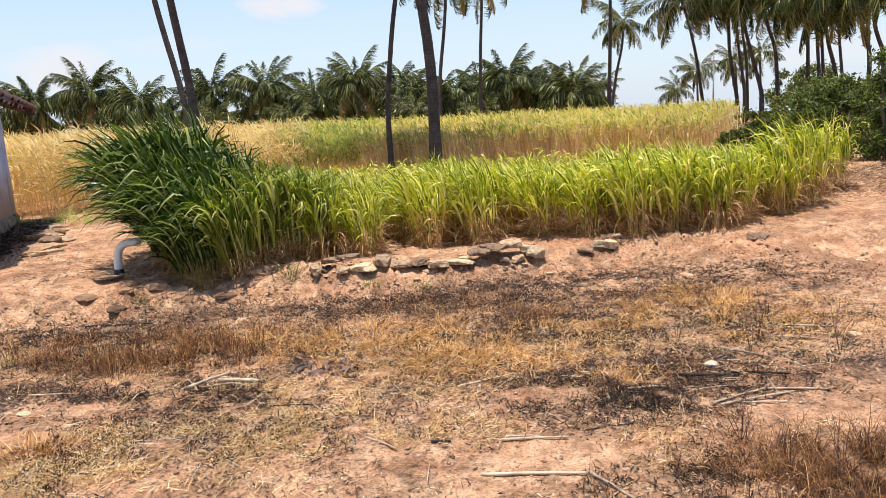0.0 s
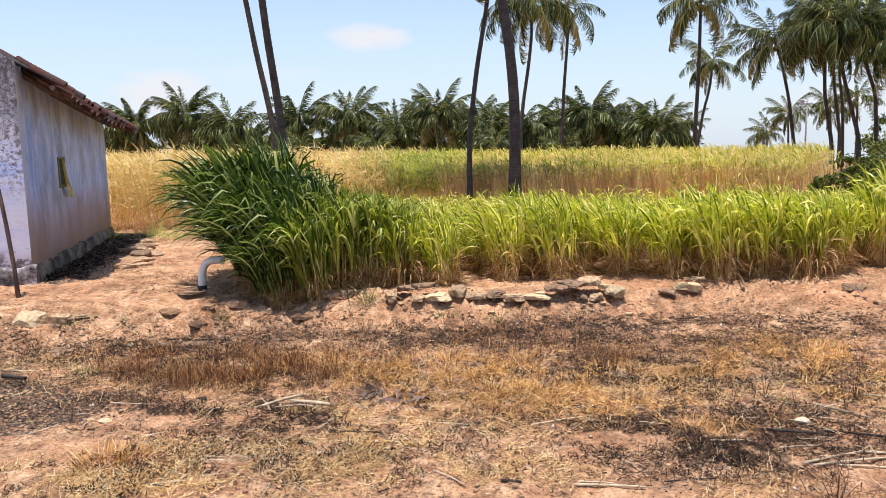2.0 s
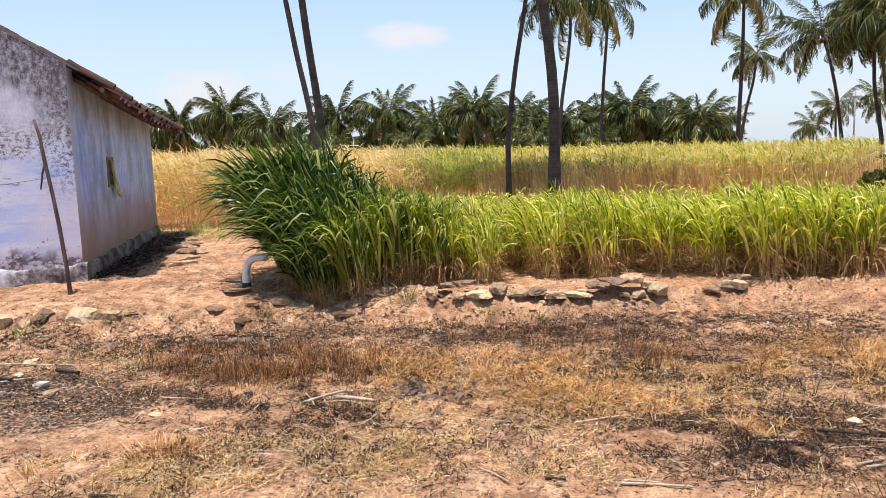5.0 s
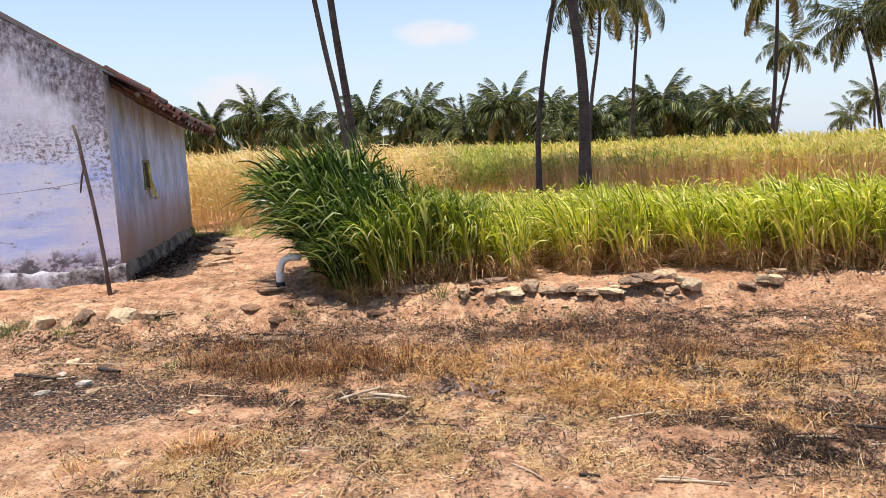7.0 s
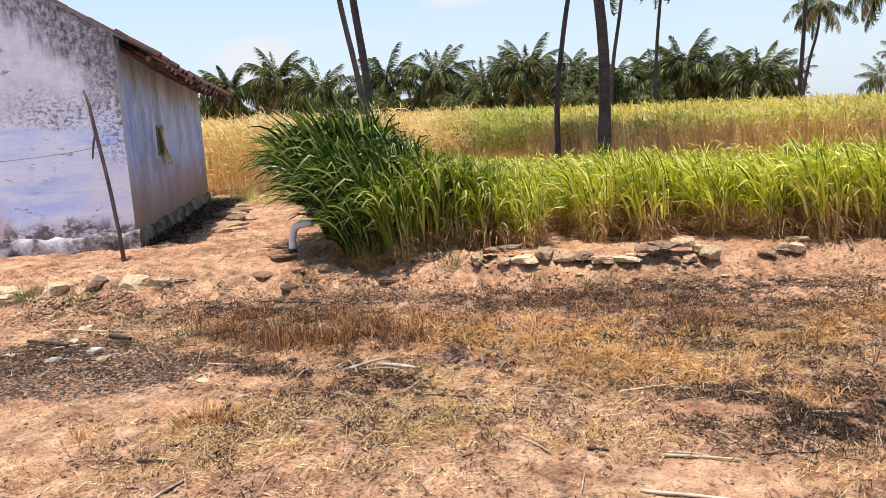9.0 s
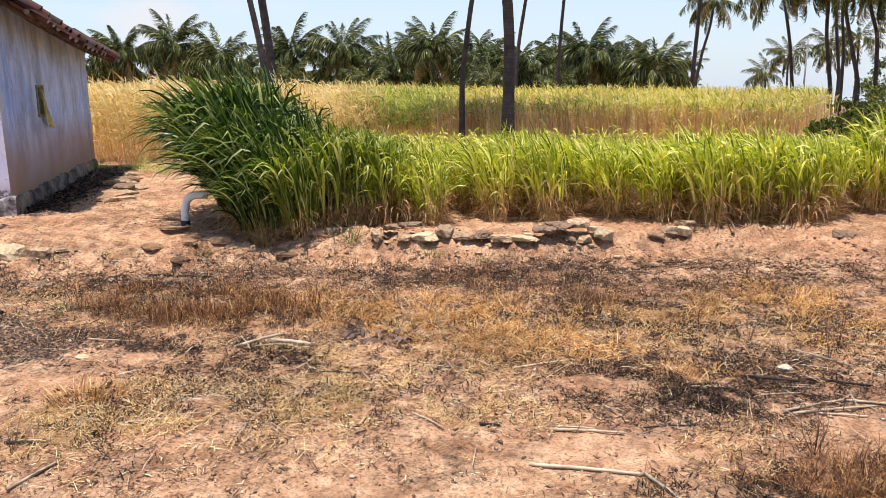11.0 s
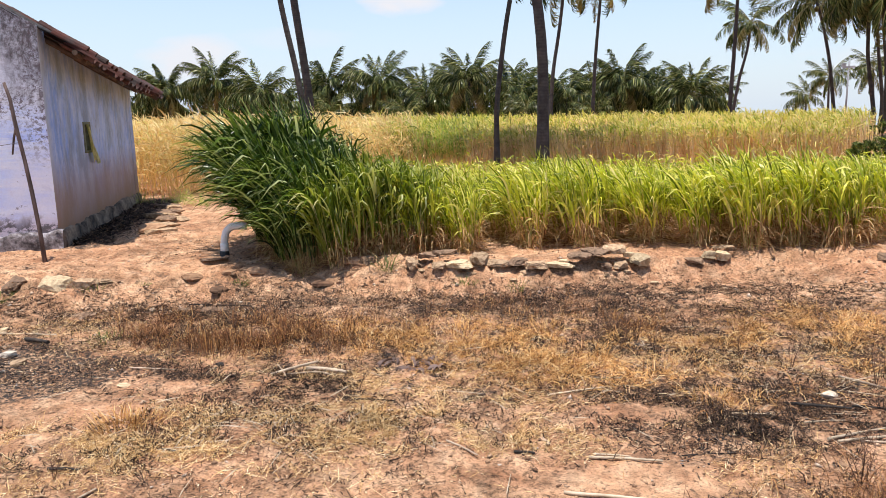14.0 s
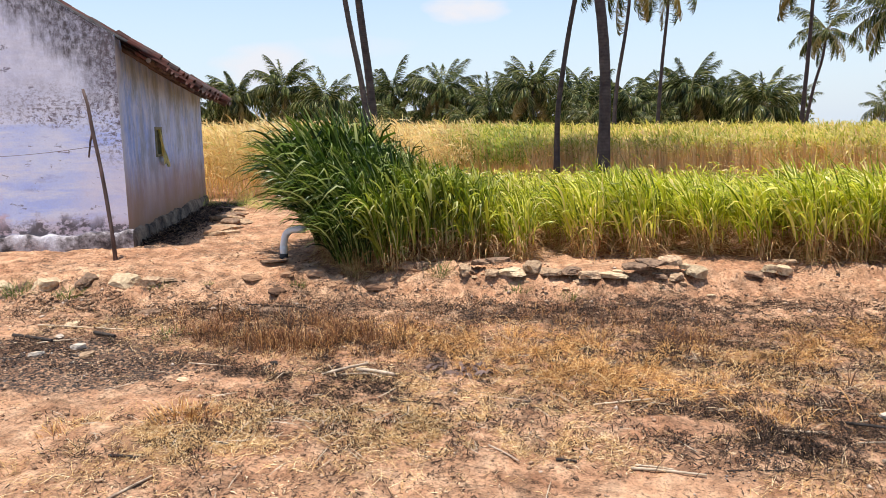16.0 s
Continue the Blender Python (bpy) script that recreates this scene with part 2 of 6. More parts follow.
    grime = s.math("MULTIPLY", s.ramp(s.noise(2.6, 10, s.coord("Object", (1, 1, 1.5)), 0.78), [(0.475, 0), (0.515, 0.92)]), s.ramp(low, [(0.27, 1), (0.43, 0)]))
    if mouldy:
        c = s.mix(grime, c, (0.09, 0.08, 0.085))
    c = s.mix(s.ramp(fine, [(0.35, 0.12), (0.6, 0.0)]), c, (0.30, 0.28, 0.31))
    s.colour(c)
    hgt = s.math("ADD", s.math("MULTIPLY", mid, 1.0), s.math("MULTIPLY", fine, 0.35))
    return s.bump(hgt, 0.28, 0.012).mat


def plinth_material(name, stops):
    s = Shader(name, 0.95)
    p = s.coord("Object")
    n, f = s.noise(3, 7, p, 0.7), s.noise(30, 6, p)
    c = s.ramp(n, stops)
    c = s.mix(1.0, c, s.ramp(f, [(0.3, 0.7), (0.7, 1.15)]), "MULTIPLY")
    return s.colour(c).bump(f, 0.6, 0.02).mat


def trunk_material():
    s = Shader("palm_bark", 0.9)
    p = s.coord("Object")
    n = s.noise(6, 6, p)
    rings = s.node("ShaderNodeTexWave")
    rings.bands_direction = "Z"
    rings.inputs["Scale"].default_value, rings.inputs["Distortion"].default_value = 4.5, 2.0
    s.link(p, rings.inputs["Vector"])
    c = s.ramp(n, [(0.3, (0.034, 0.028, 0.026)), (0.7, (0.095, 0.078, 0.072))])
    c = s.mix(1.0, c, s.ramp(rings.outputs["Fac"], [(0.1, 0.9), (0.6, 1.04)]), "MULTIPLY")
    return s.colour(c).bump(rings.outputs["Fac"], 0.12, 0.01).mat


def tile_material():
    s = Shader("clay_tile", 0.9)
    p = s.world_pos()
    n, f = s.noise(3, 6, p), s.noise(25, 6, p)
    c = s.ramp(s.objrand(), [(0.0, (0.045, 0.024, 0.020)), (0.5, (0.085, 0.034, 0.027)), (1.0, (0.17, 0.058, 0.042))])
    c = s.mix(s.ramp(n, [(0.45, 0), (0.62, 0.85)]), c, (0.075, 0.06, 0.055))
    c = s.mix(1.0, c, s.ramp(f, [(0.3, 0.7), (0.7, 1.15)]), "MULTIPLY")
    return s.colour(c).bump(f, 0.4, 0.006).mat


def pvc_material():
    s = Shader("pvc", 0.45)
    p = s.coord("Object")
    c = s.mix(s.ramp(s.noise(4, 6, p), [(0.4, 0), (0.7, 0.6)]), (0.84, 0.83, 0.80), (0.68, 0.64, 0.59))
    return s.colour(c).mat


M_GROUND = ground_material()
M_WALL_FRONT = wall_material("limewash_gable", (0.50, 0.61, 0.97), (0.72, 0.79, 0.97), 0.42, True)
# darker, bluer copy of the gable's limewash: the side's shade is in the colour
M_WALL_SIDE_SHADED = wall_material("limewash_side_shaded", (0.30, 0.42, 0.76), (0.45, 0.57, 0.84), 1.05, False)
M_PLINTH = plinth_material("crumbling_plinth", [(0.40, (0.055, 0.045, 0.045)), (0.47, (0.20, 0.17, 0.17)), (0.53, (0.40, 0.36, 0.37)), (0.64, (0.58, 0.55, 0.59))])
M_PLINTH_SIDE = plinth_material("muddy_plinth", [(0.38, (0.06, 0.045, 0.035)), (0.5, (0.20, 0.145, 0.105)), (0.66, (0.42, 0.32, 0.23))])
M_COPING = plain_material("mouldy_coping", (0.014, 0.013, 0.013), (0.075, 0.068, 0.066), 12, 0.95, 0.6, 0.01)
M_TILE = tile_material()
M_TIMBER = plain_material("old_timber", (0.045, 0.03, 0.022), (0.13, 0.085, 0.06), 14, 0.9, 0.5, 0.006, (1, 1, 0.2))
M_POLE = plain_material("weathered_pole", (0.035, 0.025, 0.022), (0.15, 0.10, 0.085), 26, 0.9, 0.9, 0.012, (1, 1, 0.15))
M_WIRE = Shader("dull_wire", 0.6, 0.6).colour((0.18, 0.17, 0.20)).mat
M_FRAME = plain_material("olive_paint", (0.13, 0.13, 0.075), (0.24, 0.235, 0.14), 18, 0.7, 0.3, 0.003)
M_CLOTH = plain_material("yellow_cloth", (0.56, 0.50, 0.18), (0.86, 0.78, 0.42), 14, 0.9, 0.4, 0.004)
M_PVC = pvc_material()
M_RUBBER = Shader("black_coupling", 0.55).colour((0.02, 0.02, 0.022)).mat
M_STONE = plain_material("grey_slab_stone", (0.17, 0.10, 0.056), (0.60, 0.41, 0.25), 30, 0.9, 0.8, 0.02)
M_STONE_PALE = plain_material("pale_yellow_stone", (0.34, 0.24, 0.135), (0.70, 0.53, 0.335), 30, 0.9, 0.7, 0.015)
M_STONE_WHITE = plain_material("white_lime_lump", (0.38, 0.30, 0.23), (0.70, 0.60, 0.48), 30, 0.9, 0.7, 0.015)
M_STONE_DARK = plain_material("dark_slate", (0.07, 0.042, 0.027), (0.36, 0.225, 0.14), 30, 0.85, 0.8, 0.015)
M_CLOD = plain_material("soil_clod", (0.22, 0.11, 0.06), (0.50, 0.30, 0.17), 14, 0.95, 0.8, 0.01)
# soil clod coloured dark to read as a shaded hole
M_CLOD_SHADE = plain_material("shade_soil_clod", (0.06, 0.035, 0.022), (0.24, 0.13, 0.075), 14, 0.95, 0.8, 0.01)
M_CHARRED = plain_material("charred_wood", (0.012, 0.010, 0.009), (0.07, 0.055, 0.045), 22, 0.9, 0.7, 0.008)
M_CANE = plain_material("dry_cane", (0.34, 0.25, 0.16), (0.66, 0.53, 0.38), 12, 0.7, 0.4, 0.004)
M_CANE_GREY = plain_material("bleached_wood", (0.24, 0.17, 0.115), (0.62, 0.48, 0.34), 16, 0.8, 0.5, 0.005)
M_TRUNK = trunk_material()
M_BARK = plain_material("shrub_bark", (0.07, 0.05, 0.04), (0.18, 0.13, 0.10), 14)
M_TWIG = plain_material("dead_twig", (0.09, 0.045, 0.03), (0.27, 0.15, 0.10), 20)
M_MAST = plain_material("galvanised_mast", (0.22, 0.22, 0.23), (0.40, 0.40, 0.42), 8, 0.6, 0.1)
M_NAPIER = leaf_material("napier_leaf", [(0, (0.11, 0.15, 0.012)), (0.35, (0.36, 0.41, 0.026)), (0.7, (0.70, 0.68, 0.07)), (0.9, (0.88, 0.80, 0.24)), (1, (0.90, 0.74, 0.36))], 0.36, 0.42)
M_NAPIER_DARK = leaf_material("tall_napier_leaf", [(0, (0.012, 0.027, 0.005)), (0.5, (0.048, 0.088, 0.012)), (0.8, (0.15, 0.22, 0.032)), (0.93, (0.44, 0.50, 0.17)), (1, (0.76, 0.78, 0.46))], 0.26, 0.36)
M_NAPIER_MID = leaf_material("mid_napier_leaf", [(0, (0.05, 0.085, 0.010)), (0.4, (0.17, 0.235, 0.018)), (0.75, (0.42, 0.45, 0.06)), (1, (0.76, 0.74, 0.38))], 0.33, 0.42)
M_NAPIER_STEM = leaf_material("napier_stem", [(0, (0.26, 0.24, 0.05)), (0.4, (0.52, 0.40, 0.15)), (1, (0.74, 0.54, 0.28))], 0.55, 0.35)
M_DRY_LEAF = leaf_material("dry_napier_leaf", [(0, (0.17, 0.07, 0.03)), (0.4, (0.55, 0.31, 0.13)), (1, (0.90, 0.68, 0.36))], 0.7, 0.45, tint=(1.0, 0.86, 0.66))
M_GOLD = leaf_material("golden_field_grass", [(0, (0.56, 0.36, 0.13)), (0.4, (0.80, 0.60, 0.26)), (0.8, (0.90, 0.76, 0.42)), (1, (0.66, 0.63, 0.20))], 0.6, 0.5, 0.5, tint=(1.0, 0.92, 0.7))
M_CROP_STEM = leaf_material("crop_stem", [(0, (0.62, 0.41, 0.20)), (0.6, (0.84, 0.63, 0.34)), (1, (0.92, 0.78, 0.48))], 0.6, 0.45, 0.5, tint=(1.0, 0.9, 0.75))
M_CROP_LEAF = leaf_material("crop_leaf", [(0, (0.20, 0.26, 0.04)), (0.4, (0.60, 0.53, 0.14)), (0.8, (0.78, 0.62, 0.26)), (1, (0.82, 0.64, 0.36))], 0.55, 0.5, 0.5, tint=(1.0, 0.95, 0.6))
M_CROP_GREEN = leaf_material("green_crop_leaf", [(0, (0.10, 0.17, 0.028)), (0.5, (0.27, 0.36, 0.06)), (1, (0.66, 0.64, 0.22))], 0.5, 0.55, 0.5)
M_CROP_TOP = leaf_material("crop_head", [(0, (0.20, 0.26, 0.03)), (0.45, (0.58, 0.53, 0.11)), (1, (0.80, 0.66, 0.26))], 0.6, 0.45, 0.5)
M_FROND = leaf_material("coconut_frond", [(0, (0.018, 0.031, 0.010)), (0.55, (0.085, 0.108, 0.026)), (1, (0.42, 0.42, 0.15))], 0.26, 0.25, 0.3)
M_FROND_DRY = leaf_material("yellowing_frond", [(0, (0.16, 0.13, 0.04)), (0.6, (0.30, 0.25, 0.08)), (1, (0.42, 0.33, 0.14))], 0.5, 0.25, 0.3)
M_RACHIS = plain_material("frond_rib", (0.13, 0.12, 0.04), (0.28, 0.24, 0.10), 8)
M_NUT = plain_material("coconut_husk", (0.10, 0.09, 0.03), (0.24, 0.19, 0.07), 8)
M_BUSH = leaf_material("shrub_leaf", [(0, (0.022, 0.036, 0.009)), (0.45, (0.080, 0.110, 0.022)), (0.85, (0.20, 0.235, 0.05)), (1, (0.36, 0.37, 0.12))], 0.5, 0.35, 1.6)
M_STRAW = leaf_material("straw", [(0, (0.15, 0.065, 0.028)), (0.35, (0.58, 0.34, 0.13)), (0.8, (0.88, 0.62, 0.30)), (1, (0.97, 0.80, 0.52))], 0.6, 0.2, 1.2, tint=(1.0, 0.86, 0.66))
M_DRYGRASS = leaf_material("dry_tuft", [(0, (0.11, 0.042, 0.015)), (0.3, (0.46, 0.215, 0.065)), (0.8, (0.80, 0.475, 0.175)), (1, (0.95, 0.72, 0.38))], 0.6, 0.3, 1.2, tint=(1.0, 0.86, 0.66))
M_STUBBLE = leaf_material("rusty_stubble", [(0, (0.045, 0.020, 0.010)), (0.5, (0.155, 0.064, 0.026)), (0.85, (0.40, 0.185, 0.068)), (1, (0.76, 0.47, 0.20))], 0.7, 0.25, 1.2, tint=(1.0, 0.86, 0.66))
M_BURNT = leaf_material("scorched_weed", [(0, (0.012, 0.008, 0.006)), (0.6, (0.052, 0.029, 0.019)), (0.9, (0.18, 0.10, 0.06)), (1, (0.5, 0.32, 0.18))], 0.95, 0.1, 1.2, tint=(1.0, 0.86, 0.66))
M_CHIP = leaf_material("dry_leaf_chip", [(0, (0.04, 0.022, 0.015)), (0.5, (0.14, 0.075, 0.042)), (0.8, (0.46, 0.28, 0.15)), (1, (0.86, 0.68, 0.44))], 0.75, 0.1, 1.2, tint=(1.0, 0.86, 0.66))
M_CHARFLAKE = leaf_material("charred_flake", [(0, (0.014, 0.009, 0.007)), (0.45, (0.06, 0.035, 0.023)), (0.75, (0.22, 0.125, 0.075)), (1, (0.62, 0.42, 0.25))], 0.9, 0.05, 1.2, tint=(1.0, 0.86, 0.66))
# near-black crumbs that stand in for deep little shadows in the litter
M_SHADE_CRUMB = leaf_material("shade_crumb", [(0, (0.010, 0.007, 0.005)), (0.7, (0.035, 0.020, 0.013)), (1, (0.13, 0.075, 0.045))], 0.95, 0.02, 1.2, tint=(1.0, 0.86, 0.66))
M_SHRUB = leaf_material("bright_shrub_leaf", [(0, (0.05, 0.09, 0.02)), (0.6, (0.11, 0.16, 0.035)), (1, (0.22, 0.26, 0.07))], 0.5, 0.35)
M_LUSH = leaf_material("lush_weed", [(0, (0.14, 0.22, 0.04)), (0.6, (0.40, 0.48, 0.10)), (1, (0.66, 0.68, 0.24))], 0.45, 0.4)
M_WEED = leaf_material("green_weed", [(0, (0.07, 0.12, 0.03)), (1, (0.20, 0.24, 0.06))], 0.5, 0.35)


# ---- mesh builders ----
rng = np.random.default_rng(7)


def hash2(ix, iy, seed):
    n = np.sin(ix * 127.1 + iy * 311.7 + seed * 74.7) * 43758.5453
    return n - np.floor(n)


def vnoise(x, y, seed=0):
    ix, iy = np.floor(x), np.floor(y)
    fx, fy = x - ix, y - iy
    fx, fy = fx * fx * (3 - 2 * fx), fy * fy * (3 - 2 * fy)
    a, b = hash2(ix, iy, seed), hash2(ix + 1, iy, seed)
    c, d = hash2(ix, iy + 1, seed), hash2(ix + 1, iy + 1, seed)
    return (a * (1 - fx) + b * fx) * (1 - fy) + (c * (1 - fx) + d * fx) * fy


def fbm(x, y, octaves=4, seed=0):
    v, amp, tot = 0, 1.0, 0
    for k in range(octaves):
        v, tot = v + amp * vnoise(x * 2 ** k, y * 2 ** k, seed + k), tot + amp
        amp *= 0.5
    return v / tot


def smooth(a, b, v):
    t = np.clip((v - a) / (b - a), 0, 1)
    return t * t * (3 - 2 * t)


EDGE_X = [-12, -5.6, -4.3, -3.5, -2.6, -1.5, 0.0, 0.8, 1.7, 3.2, 4.4, 6.0, 9.0]
EDGE_Y = [5.9, 5.95, 6.1, 6.55, 6.8, 6.95, 7.15, 7.5, 7.95, 8.05, 7.7, 6.9, 6.4]


def height(x, y):
    """The ground: a flat yard, a low earth bank and the field terrace behind it."""
    x, y = np.asarray(x, float), np.asarray(y, float)
    e = np.interp(x, EDGE_X, EDGE_Y)
    near = smooth(60, 25, np.hypot(x, y - 5))
    wob = (fbm(x * 1.3 + 5, y * 1.3, 3, 3) - 0.5) * 0.25
    soft = np.interp(x, [-3.4, -1.9, 1.2, 2.2], [0.75, 0.28, 0.28, 0.7])
    rise = smooth(-soft, 0.18, y - e + wob * smooth(-1.4, -3, x))
    h = 0.185 * rise + 0.03 * smooth(0.2, 3, y - e)
    h = h + near * ((fbm(x * 1.1, y * 1.1, 3, 11) - 0.5) * 0.055 + (fbm(x * 6, y * 6, 4, 21) - 0.5) * 0.065)
    bank = np.exp(-((y - e + 0.15) / 0.45) ** 2)
    h = h + near * bank * (fbm(x * 9, y * 9, 3, 31) - 0.5) * 0.07
    h = h - 0.10 * np.exp(-(((x + 2.35) / 0.5) ** 2 + ((y - 6.95) / 0.25) ** 2))
    h = h + 0.34 * np.exp(-((x - 6.9) / 0.9) ** 2 - ((y - 11.6) / 0.9) ** 2)
    clods = np.clip(fbm(x * 16, y * 16, 2, 41) - 0.58, 0, 1) * 0.16 * (0.35 + bank)
    return h + near * clods - 0.02 - 0.022 * np.clip(y - 47, 0, None)


def char_shade_map(x, y):
    """How strongly the soil is darkened: burnt or ashy patches, and painted shade by hut wall and bank."""
    v = np.zeros_like(x)
    for cx, cy, rx, ry, a in ((-3.8, 4.15, 1.05, 0.45, 3.2), (0.55, 6.75, 0.75, 0.32, 0.9), (-0.35, 6.65, 0.6, 0.25, 0.6), (0.6, 5.45, 0.6, 0.4, 0.8),
                              (1.0, 3.95, 0.45, 0.22, 0.6), (1.7, 4.75, 0.6, 0.5, 0.6), (2.6, 4.5, 0.7, 0.5, 0.7), (-2.3, 5.95, 1.0, 0.25, 0.7), (-0.3, 5.2, 1.1, 0.4, 0.62), (-2.1, 4.9, 0.9, 0.25, 0.6), (2.1, 5.8, 0.7, 0.4, 0.55),
                              (-1.0, 4.2, 0.9, 0.28, 0.55), (-3.4, 5.2, 0.9, 0.35, 0.4), (1.2, 6.2, 0.9, 0.5, 0.5), (-0.4, 4.75, 0.6, 0.2, 0.6),
                              (-2.2, 4.35, 0.7, 0.18, 0.5), (1.3, 4.1, 0.6, 0.16, 0.6), (0.72, 3.85, 0.35, 0.14, 0.7), (1.2, 3.2, 0.5, 0.16, 0.7), (2.2, 5.5, 0.7, 0.3, 0.7), (0.64, 5.9, 0.4, 0.2, 0.9),
                              # the first two here paint the shade of hollows in the bank
                              (-2.9, 5.97, 0.5, 0.12, 1.0), (-2.2, 6.6, 0.3, 0.06, 1.2), (0.05, 6.6, 0.7, 0.2, 0.8), (-0.6, 6.25, 1.8, 0.35, 0.75), (1.5, 5.6, 1.0, 0.4, 0.6), (-1.6, 5.1, 1.2, 0.3, 0.55), (2.4, 6.6, 1.0, 0.4, 0.5)):
        v = np.maximum(v, a * np.exp(-((x - cx) / rx) ** 2 - ((y - cy) / ry) ** 2))
    # strip beside the hut's side wall: the wall's shadow painted into the soil
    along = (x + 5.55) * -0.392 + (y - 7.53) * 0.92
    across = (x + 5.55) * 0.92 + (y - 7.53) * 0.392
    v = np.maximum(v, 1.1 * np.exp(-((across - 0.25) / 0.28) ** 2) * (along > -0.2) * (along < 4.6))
    v = v * (0.55 + 1.2 * fbm(x * 4, y * 4, 4, 51))
    v = v + 4.5 * np.clip(fbm(x * 8, y * 8, 3, 63) - 0.55, 0, 1) * smooth(3.7, 4.4, y) * smooth(7.0, 6.4, y)
    return np.clip(v + 2.4 * np.clip(fbm(x * 2.6, y * 2.6, 5, 61) - 0.55, 0, 1) * smooth(7.2, 5, y), 0, 1)


def mesh_np(name, verts, quads, tris=None, smooth_shade=False):
    """A mesh from arrays that a formula has filled."""
    me = bpy.data.meshes.new(name)
    verts, quads = np.asarray(verts, np.float32).reshape(-1, 3), np.asarray(quads, np.int32).reshape(-1, 4)
    tris = np.zeros((0, 3), np.int32) if tris is None else np.asarray(tris, np.int32).reshape(-1, 3)
    me.vertices.add(len(verts))
    me.vertices.foreach_set("co", verts.ravel())
    me.loops.add(quads.size + tris.size)
    me.loops.foreach_set("vertex_index", np.concatenate([quads.ravel(), tris.ravel()]))
    me.polygons.add(len(quads) + len(tris))
    starts = np.concatenate([np.arange(len(quads)) * 4, quads.size + np.arange(len(tris)) * 3]).astype(np.int32)
    me.polygons.foreach_set("loop_start", starts)
    if smooth_shade:
        me.polygons.foreach_set("use_smooth", np.ones(len(quads) + len(tris), bool))
    me.update(calc_edges=True)
    return me


def put(name, me, material, parent=None, label=""):
    ob = new(name, me)
    if not me.materials:
        me.materials.append(material)
    if parent is not None:
        ob.parent = parent
    return tagged(ob, label=label)


def part(name, bm, material, parent, label="", shade=False):
    me = bpy.data.meshes.new(name)
    if shade:
        for f in bm.faces:
            f.smooth = True
    bm.to_mesh(me)
    bm.free()
    return put(name, me, material, parent, label)


def blades(base, az, el, length, width, bend, seg=4, wind=(0, 0), twist=0.6, tip=0.06, belly=0.35, curl=1.0):
    """Strips for leaves, straws and stalks: each starts at base, climbs at el and bends down along its length."""
    base = np.asarray(base, float)
    n = len(base)
    az, el, length, width, bend = (np.broadcast_to(np.asarray(v, float), (n,)) for v in (az, el, length, width, bend))
    pos = np.empty((n, seg + 1, 3))
    pos[:, 0] = base
    tw = rng.uniform(-twist, twist, n)
    for k in range(seg):
        e = el - bend * ((k + 0.5) / seg) ** curl
        d = np.stack([np.cos(e) * np.cos(az), np.cos(e) * np.sin(az), np.sin(e)], 1)
        s = (k + 1) / seg
        d[:, 0] += wind[0] * s
        d[:, 1] += wind[1] * s
        d /= np.linalg.norm(d, axis=1, keepdims=True)
        pos[:, k + 1] = pos[:, k] + d * (length / seg)[:, None]
    side = np.stack([-np.sin(az) * np.cos(tw), np.cos(az) * np.cos(tw), np.sin(tw)], 1)
    s = np.linspace(0, 1, seg + 1)
    prof = np.where(s < belly, 0.55 + 0.45 * s / belly, 1 - (1 - tip) * ((s - belly) / (1 - belly)) ** 1.4)
    off = side[:, None, :] * (width[:, None] * prof[None] / 2)[..., None]
    verts = np.stack([pos - off, pos + off], 2).reshape(n, (seg + 1) * 2, 3)
    k = np.arange(seg) * 2
    q = np.stack([k, k + 1, k + 3, k + 2], 1)
    quads = (np.arange(n) * (seg + 1) * 2)[:, None, None] + q[None]
    return verts.reshape(-1, 3), quads.reshape(-1, 4)


def join_strips(items):
    vs, qs, o = [], [], 0
    for v, q in items:
        vs.append(v)
        qs.append(q + o)
        o += len(v)
    return np.concatenate(vs), np.concatenate(qs)


def tube(points, radii, sides=8, caps=True):
    """A bmesh tube along points."""
    bm = bmesh.new()
    rings, prev = [], None
    pts = [Vector(p) for p in points]
    for i, p in enumerate(pts):
        d = (pts[min(i + 1, len(pts) - 1)] - pts[max(i - 1, 0)]).normalized()
        ref = prev if prev is not None else (Vector((1, 0, 0)) if abs(d.x) < 0.9 else Vector((0, 1, 0)))
        a = (ref - d * ref.dot(d)).normalized()
        b = d.cross(a)
        prev = a
        rings.append([bm.verts.new(p + (a * math.cos(t) + b * math.sin(t)) * radii[i]) for t in (2 * math.pi * k / sides for k in range(sides))])
    for r0, r1 in zip(rings, rings[1:]):
        for k in range(sides):
            bm.faces.new((r0[k], r0[(k + 1) % sides], r1[(k + 1) % sides], r1[k])).smooth = True
    if caps:
        bm.faces.new(rings[0][::-1])
        bm.faces.new(rings[-1])
    return bm


def merge(*parts_):
    """Joins bmeshes that belong to one piece."""
    out = parts_[0]
    for other in parts_[1:]:
        me = bpy.data.meshes.new("tmp")
        other.to_mesh(me)
        other.free()
        out.from_mesh(me)
        bpy.data.meshes.remove(me)
    return out


def box(x0, x1, y0, y1, z0, z1, bevel=0.0, cuts=0):
    bm = bmesh.new()
    bmesh.ops.create_cube(bm, size=1)
    for v in bm.verts:
        v.co = Vector((x0 + (v.co.x + 0.5) * (x1 - x0), y0 + (v.co.y + 0.5) * (y1 - y0), z0 + (v.co.z + 0.5) * (z1 - z0)))
    if bevel:
        bmesh.ops.bevel(bm, geom=bm.edges[:], offset=bevel, segments=2, affect="EDGES")
    if cuts:
        bmesh.ops.subdivide_edges(bm, edges=bm.edges[:], cuts=cuts, use_grid_fill=True)
    return bm


